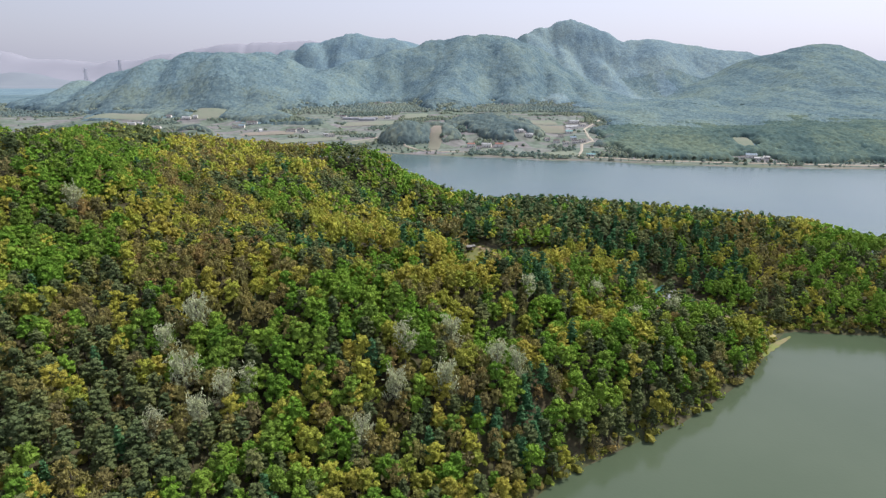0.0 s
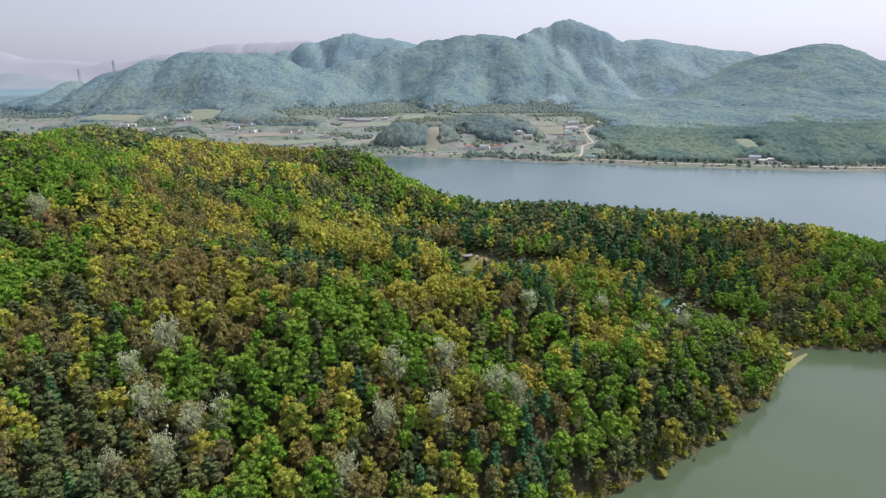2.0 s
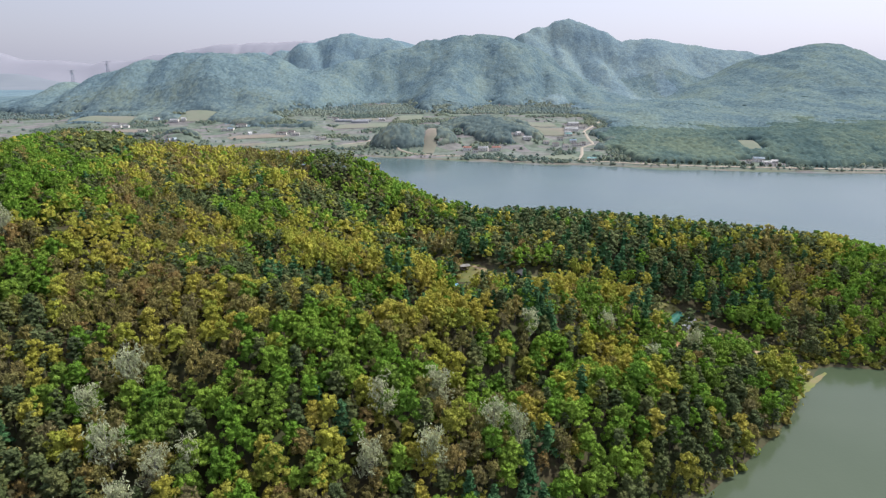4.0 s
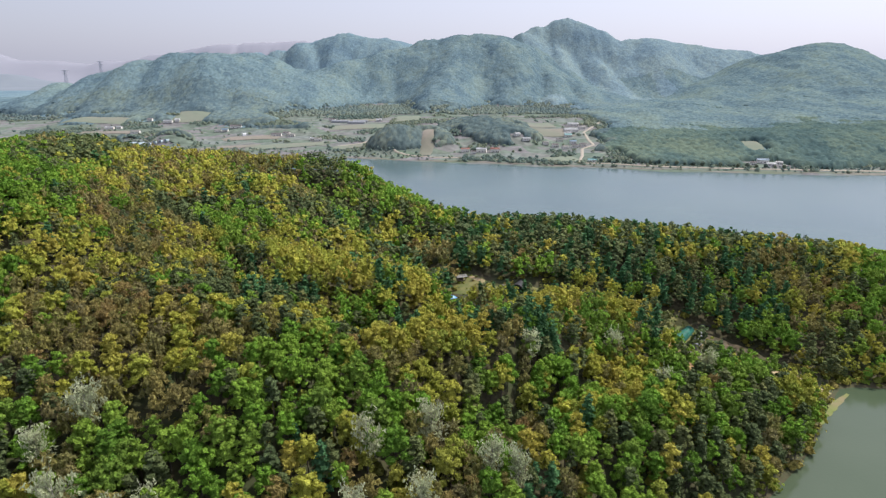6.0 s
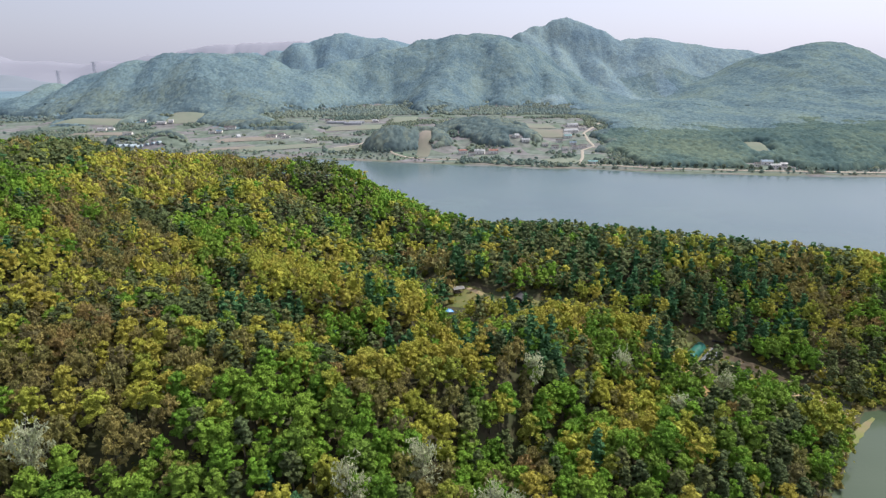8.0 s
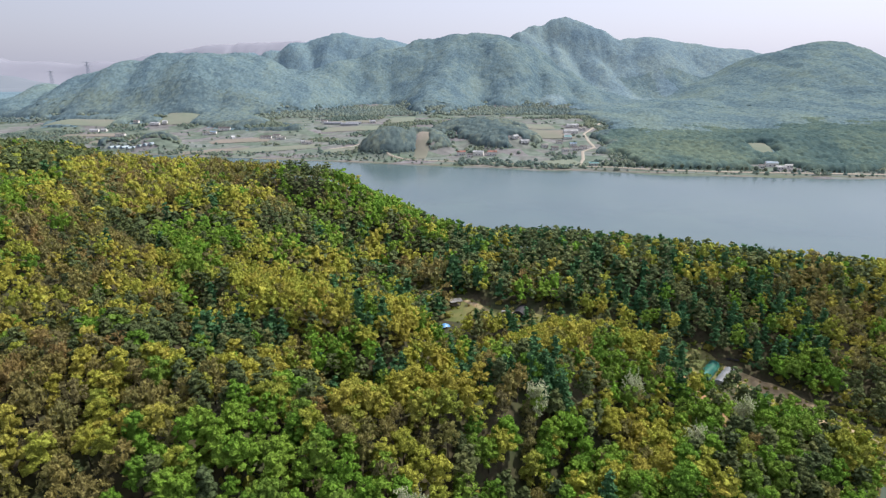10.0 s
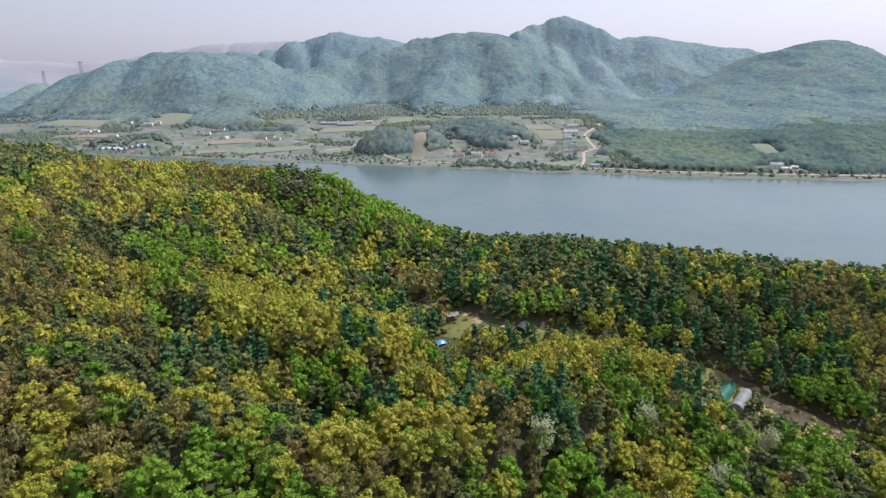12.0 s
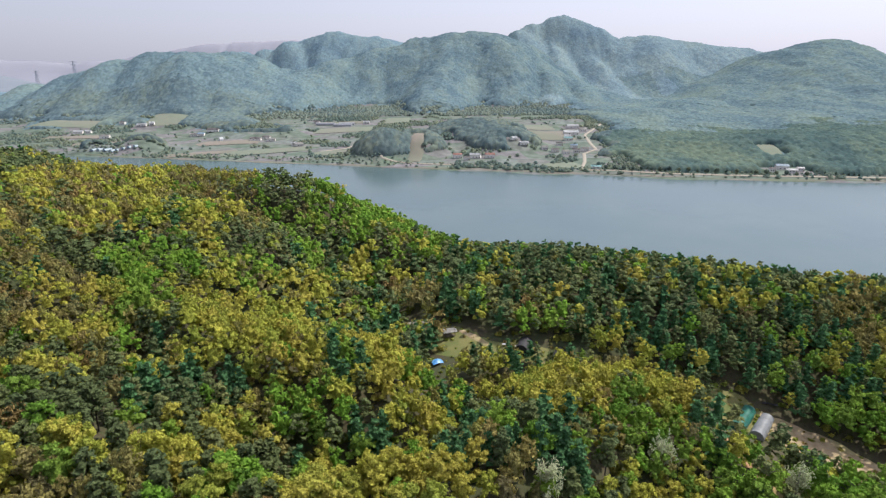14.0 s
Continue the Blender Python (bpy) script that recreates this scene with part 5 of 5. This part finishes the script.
def tarpaulin(x, y, z):
    """A blue sheet thrown over a heap, sagging in folds."""
    bm = bmesh.new()
    n = 10
    rows = []
    for j in range(n):
        row = []
        for i in range(n):
            u, v = i / (n - 1) - 0.5, j / (n - 1) - 0.5
            h = 1.5 * math.exp(-(u * u + v * v) * 5) + 0.16 * math.sin(u * 22 + v * 9) + 0.1 * math.sin(v * 25)
            row.append(bm.verts.new((u * 4.6, v * 3.6, max(0.02, h))))
        rows.append(row)
    for a, b in zip(rows[:-1], rows[1:]):
        for i in range(n - 1):
            bm.faces.new((a[i], a[i + 1], b[i + 1], b[i])).smooth = True
    me = bpy.data.meshes.new("tarpaulin")
    bm.to_mesh(me)
    bm.free()
    me.materials.append(M["tarp"])
    ob = new("tarpaulin", me)
    ob.matrix_basis = pose(x, y, z, 0, 0, 25)
    tagged(ob, "crumpled bright blue tarpaulin over a heap in the scrub", "tarpaulin")


tarpaulin(12, 346, on_ground(12, 346) + 0.5)


def work_table(x, y, label, turn):
    top = new("work_table")
    tagged(top, label, "table")
    part("tabletop", box(bmesh.new(), -1.5, 1.5, -0.7, 0.7, 0.8, 0.9), M["roof_pale"], top)
    for px in (-1.3, 1.3):
        for py in (-0.55, 0.55):
            part("leg", box(bmesh.new(), px - 0.06, px + 0.06, py - 0.06, py + 0.06, 0, 0.8), M["timber"], top)
    top.matrix_basis = pose(x, y, on_ground(x, y) + 0.2, 0, 0, turn)


work_table(40.5, 350, "pale outdoor work table beside the black tunnel", 10)
work_table(44, 348.5, "low white slab table at the tunnel's mouth", -20)

# Small white grave stones on the spur path.
bm = box(bmesh.new(), -0.28, 0.28, -0.2, 0.2, 0.0, 0.55)
bmesh.ops.bevel(bm, geom=bm.edges[:], offset=0.06, segments=1, affect="EDGES")
me = bpy.data.meshes.new("grave_stone")
bm.to_mesh(me)
bm.free()
me.materials.append(M["stone"])
for x, y in ((101.5, 279), (103.5, 273), (105.5, 270), (107.8, 262.5), (108.6, 265)):
    ob = new("grave_stone", me)
    ob.matrix_basis = pose(x, y, on_ground(x, y) + 0.2, 0, 0, x * 31 % 90)
    tagged(ob, "small pale stone marker on the orange path", "stone", "stones on the spur path")


# ---- across the lake ----
def patch(name, x, y, w, d, turn, mat, label, lift=0.7):
    c, s = math.cos(math.radians(turn)), math.sin(math.radians(turn))
    return ribbon(name, [(x - s * -d, y - c * d, w * 0.9), (x, y, w), (x - s * d, y + c * d, w * 0.85)], mat, label, "field", lift, 8, 6, 0.15)


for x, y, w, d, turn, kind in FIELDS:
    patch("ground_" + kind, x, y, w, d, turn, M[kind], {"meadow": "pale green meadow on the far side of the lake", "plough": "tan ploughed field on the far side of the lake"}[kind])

ribbon("road_sandy", [(-100, 1180, 2), (-107, 1150, 2.6), (-110, 1106, 3), (-112, 1077, 3), (-126, 1048, 2.4), (-160, 1030, 2)], M["sand"], "winding pale sandy track between groves", "road", 0.9, 4, 8)
ribbon("road_village", [(330, 1250, 2), (312, 1213, 2.4), (261, 1112, 2.4), (253, 1041, 2.4), (250, 995, 2.4), (225, 967, 2.4), (214, 916, 2.2), (200, 876, 2)], M["sand"], "winding pale concrete lane down to the water", "road", 0.9, 4, 8)
ribbon("road_lakeside", [(205, 866, 2), (240, 859, 2.2), (303, 833, 2.4), (365, 821, 2.4), (425, 810, 2.4), (520, 796, 2.4), (620, 786, 2.4)], M["sand"], "pale lakeside road on its bank", "road", 1.2, 4, 8)
ribbon("road_plain", [(-110, 1040, 1.8), (-60, 952, 1.8), (0, 925, 1.8), (60, 912, 1.8), (118, 890, 1.8), (135, 905, 1.8)], M["sand"], "narrow pale path along the far shore", "road", 0.9, 4, 8)
shore_nodes = [(x, float(np.interp(x, [p[0] for p in FAR_SHORE], [p[1] for p in FAR_SHORE])) + 3.5, 2.6 + 1.4 * math.sin(x * 0.05) + 0.8 * math.sin(x * 0.017)) for x in range(-540, 640, 20)]
ribbon("ground_far_shore", shore_nodes, M["shore"], "bare reddish earth along the far waterline", "shore", 0.35, 4, 6, 0.5)


def house(x, y, w, d, h, roof, turn, label, openings=2):
    """A small building: walls, gabled roof with eaves, a door and windows."""
    top = new("house")
    tagged(top, label, "house", "buildings of the far village")
    bm = bmesh.new()
    pts = [(-d / 2, 0), (d / 2, 0), (d / 2, h), (0, h + d * 0.24), (-d / 2, h)]
    a = [bm.verts.new((-w / 2, py, pz)) for py, pz in pts]
    b = [bm.verts.new((w / 2, py, pz)) for py, pz in pts]
    bm.faces.new(a)
    bm.faces.new(b[::-1])
    for i in range(5):
        bm.faces.new((a[i], b[i], b[(i + 1) % 5], a[(i + 1) % 5]))
    part("wall", bm, M["plaster"], top)
    bm = bmesh.new()
    e = 0.5
    rp = [(-d / 2 - e, h - e * 0.48 + 0.1), (0, h + d * 0.24 + 0.12), (d / 2 + e, h - e * 0.48 + 0.1)]
    a = [bm.verts.new((-w / 2 - e, py, pz)) for py, pz in rp]
    b = [bm.verts.new((w / 2 + e, py, pz)) for py, pz in rp]
    bm.faces.new((a[0], a[1], b[1], b[0]))
    bm.faces.new((a[1], a[2], b[2], b[1]))
    bmesh.ops.solidify(bm, geom=bm.faces[:], thickness=0.2)
    part("roof", bm, roof, top)
    for i in range(openings):
        px = w * ((i + 1) / (openings + 1) - 0.5)
        part("window", box(bmesh.new(), px - 0.8, px + 0.8, -d / 2 - 0.04, -d / 2 + 0.1, 1.0, 2.2), M["glass"], top)
    part("door", box(bmesh.new(), w * 0.42 - 0.5, w * 0.42 + 0.5, -d / 2 - 0.05, -d / 2 + 0.1, 0, 2.05), M["timber"], top)
    zs = [on_ground(x + dx, y + dy) for dx in (-w / 2, w / 2) for dy in (-d / 2, d / 2)]
    top.matrix_basis = pose(x, y, max(zs) - 0.2 if max(zs) - min(zs) < 1 else sum(zs) / 4, 0, 0, turn)


R = {k: M["roof_" + k] for k in ("white", "blue", "teal", "dark", "red", "pale")}
SEEN = {"white": "long low farm shed with a white sheet roof", "blue": "farmhouse with a blue-grey sheet roof", "teal": "village house with a teal sheet roof", "dark": "old farmhouse with a dark tiled roof", "red": "lakeside house with red-brown walls and roof", "pale": "village house with a pale grey roof"}
for x, y, w, d, h, roof, turn in HOUSES:
    house(x, y, w, d, h, R[roof], turn, SEEN[roof])

for i in range(8):
    x = -512 + i * 9.5
    tunnel("far_greenhouse", "blue-grey plastic tunnel in a row on the far shore", x - 8, 1060, x + 2, 1080, 7.0, 3.6, M["blue_film"], False, "row of far plastic tunnels")
for x, y, ln in ((-215, 1300, 36), (-178, 1282, 34), (-170, 1294, 30)):
    tunnel("far_greenhouse", "long white plastic greenhouse below the mountain", x, y, x + ln, y - 4, 12.0, 5.0, M["clear_film"], False, "white greenhouses below the mountain")
tunnel("storage_dome", "small white rounded store at the village edge", -355, 1156, -350, 1160, 6, 5, M["roof_white"], False)


def pylon(x, y, tall, turn):
    """A lattice power pylon: four legs, bracing, three pairs of arms."""
    top = new("pylon")
    tagged(top, "steel lattice power pylon standing on the wooded ridge", "pylon", "pylons on the ridge")
    w = tall * 0.11
    for sx in (-1, 1):
        for sy in (-1, 1):
            part("leg", bar(bmesh.new(), (sx * w, sy * w, -3), (sx * w * 0.25, sy * w * 0.25, tall), 0.42, 4), M["pylon"], top)
    for k in range(7):
        a, b = k / 7, (k + 1) / 7
        wa, wb = w * (1 - 0.75 * a), w * (1 - 0.75 * b)
        for sy in (-1, 1):
            part("brace", bar(bar(bmesh.new(), (-wa, sy * wa, a * tall), (wb, sy * wb, b * tall), 0.2, 4), (wa, sy * wa, a * tall), (-wb, sy * wb, b * tall), 0.2, 4), M["pylon"], top)
    for f, arm in ((0.78, 0.2), (0.97, 0.26)):
        part("arm", bar(bar(bmesh.new(), (-arm * tall, 0, f * tall), (arm * tall, 0, f * tall), 0.34, 4), (-arm * tall, 0, f * tall), (arm * tall, 0, f * tall - 2), 0.25, 4), M["pylon"], top)
    top.matrix_basis = pose(x, y, on_ground(x, y), 0, 0, turn)


pylon(-960, 1655, 38, 10)
pylon(-857, 1640, 36, 10)

# Round young trees along the lakeside road.
road_tree = new("roadside_tree")
tagged(road_tree, "round pale green young tree beside the lakeside road", "tree", "trees along the lakeside road")
v, f = tube((0, 0, -0.5), (0, 0, 2.6), 0.15, 0.1)
trunk = new("trunk", mesh_from("trunk", v, f, [M["bark"]], smooth=True))
v, f = quads((lambda n: n * np.array([2.3, 2.3, 2.1]) + np.array([0, 0, 4.0]))(ball(110, np.random.default_rng(71))), ball(110, np.random.default_rng(71)) + 0.01, 1.3, np.random.default_rng(72))
crown = new("crown", mesh_from("crown", v, f, [M["far_a"]]))
trunk.parent = crown.parent = road_tree
places = [(228 + i * 10.5, 866 - i * 2.75) for i in range(22)]
for i, (x, y) in enumerate(places):
    s = 0.8 + 0.35 * ((i * 7) % 5) / 4
    m = Matrix.LocRotScale((x, y, on_ground(x, y)), Euler((0, 0, i * 1.1)), (s, s, s))
    if i:
        copy_thing(road_tree, m)
road_tree.matrix_basis = Matrix.Translation((places[0][0], places[0][1], on_ground(*places[0])))
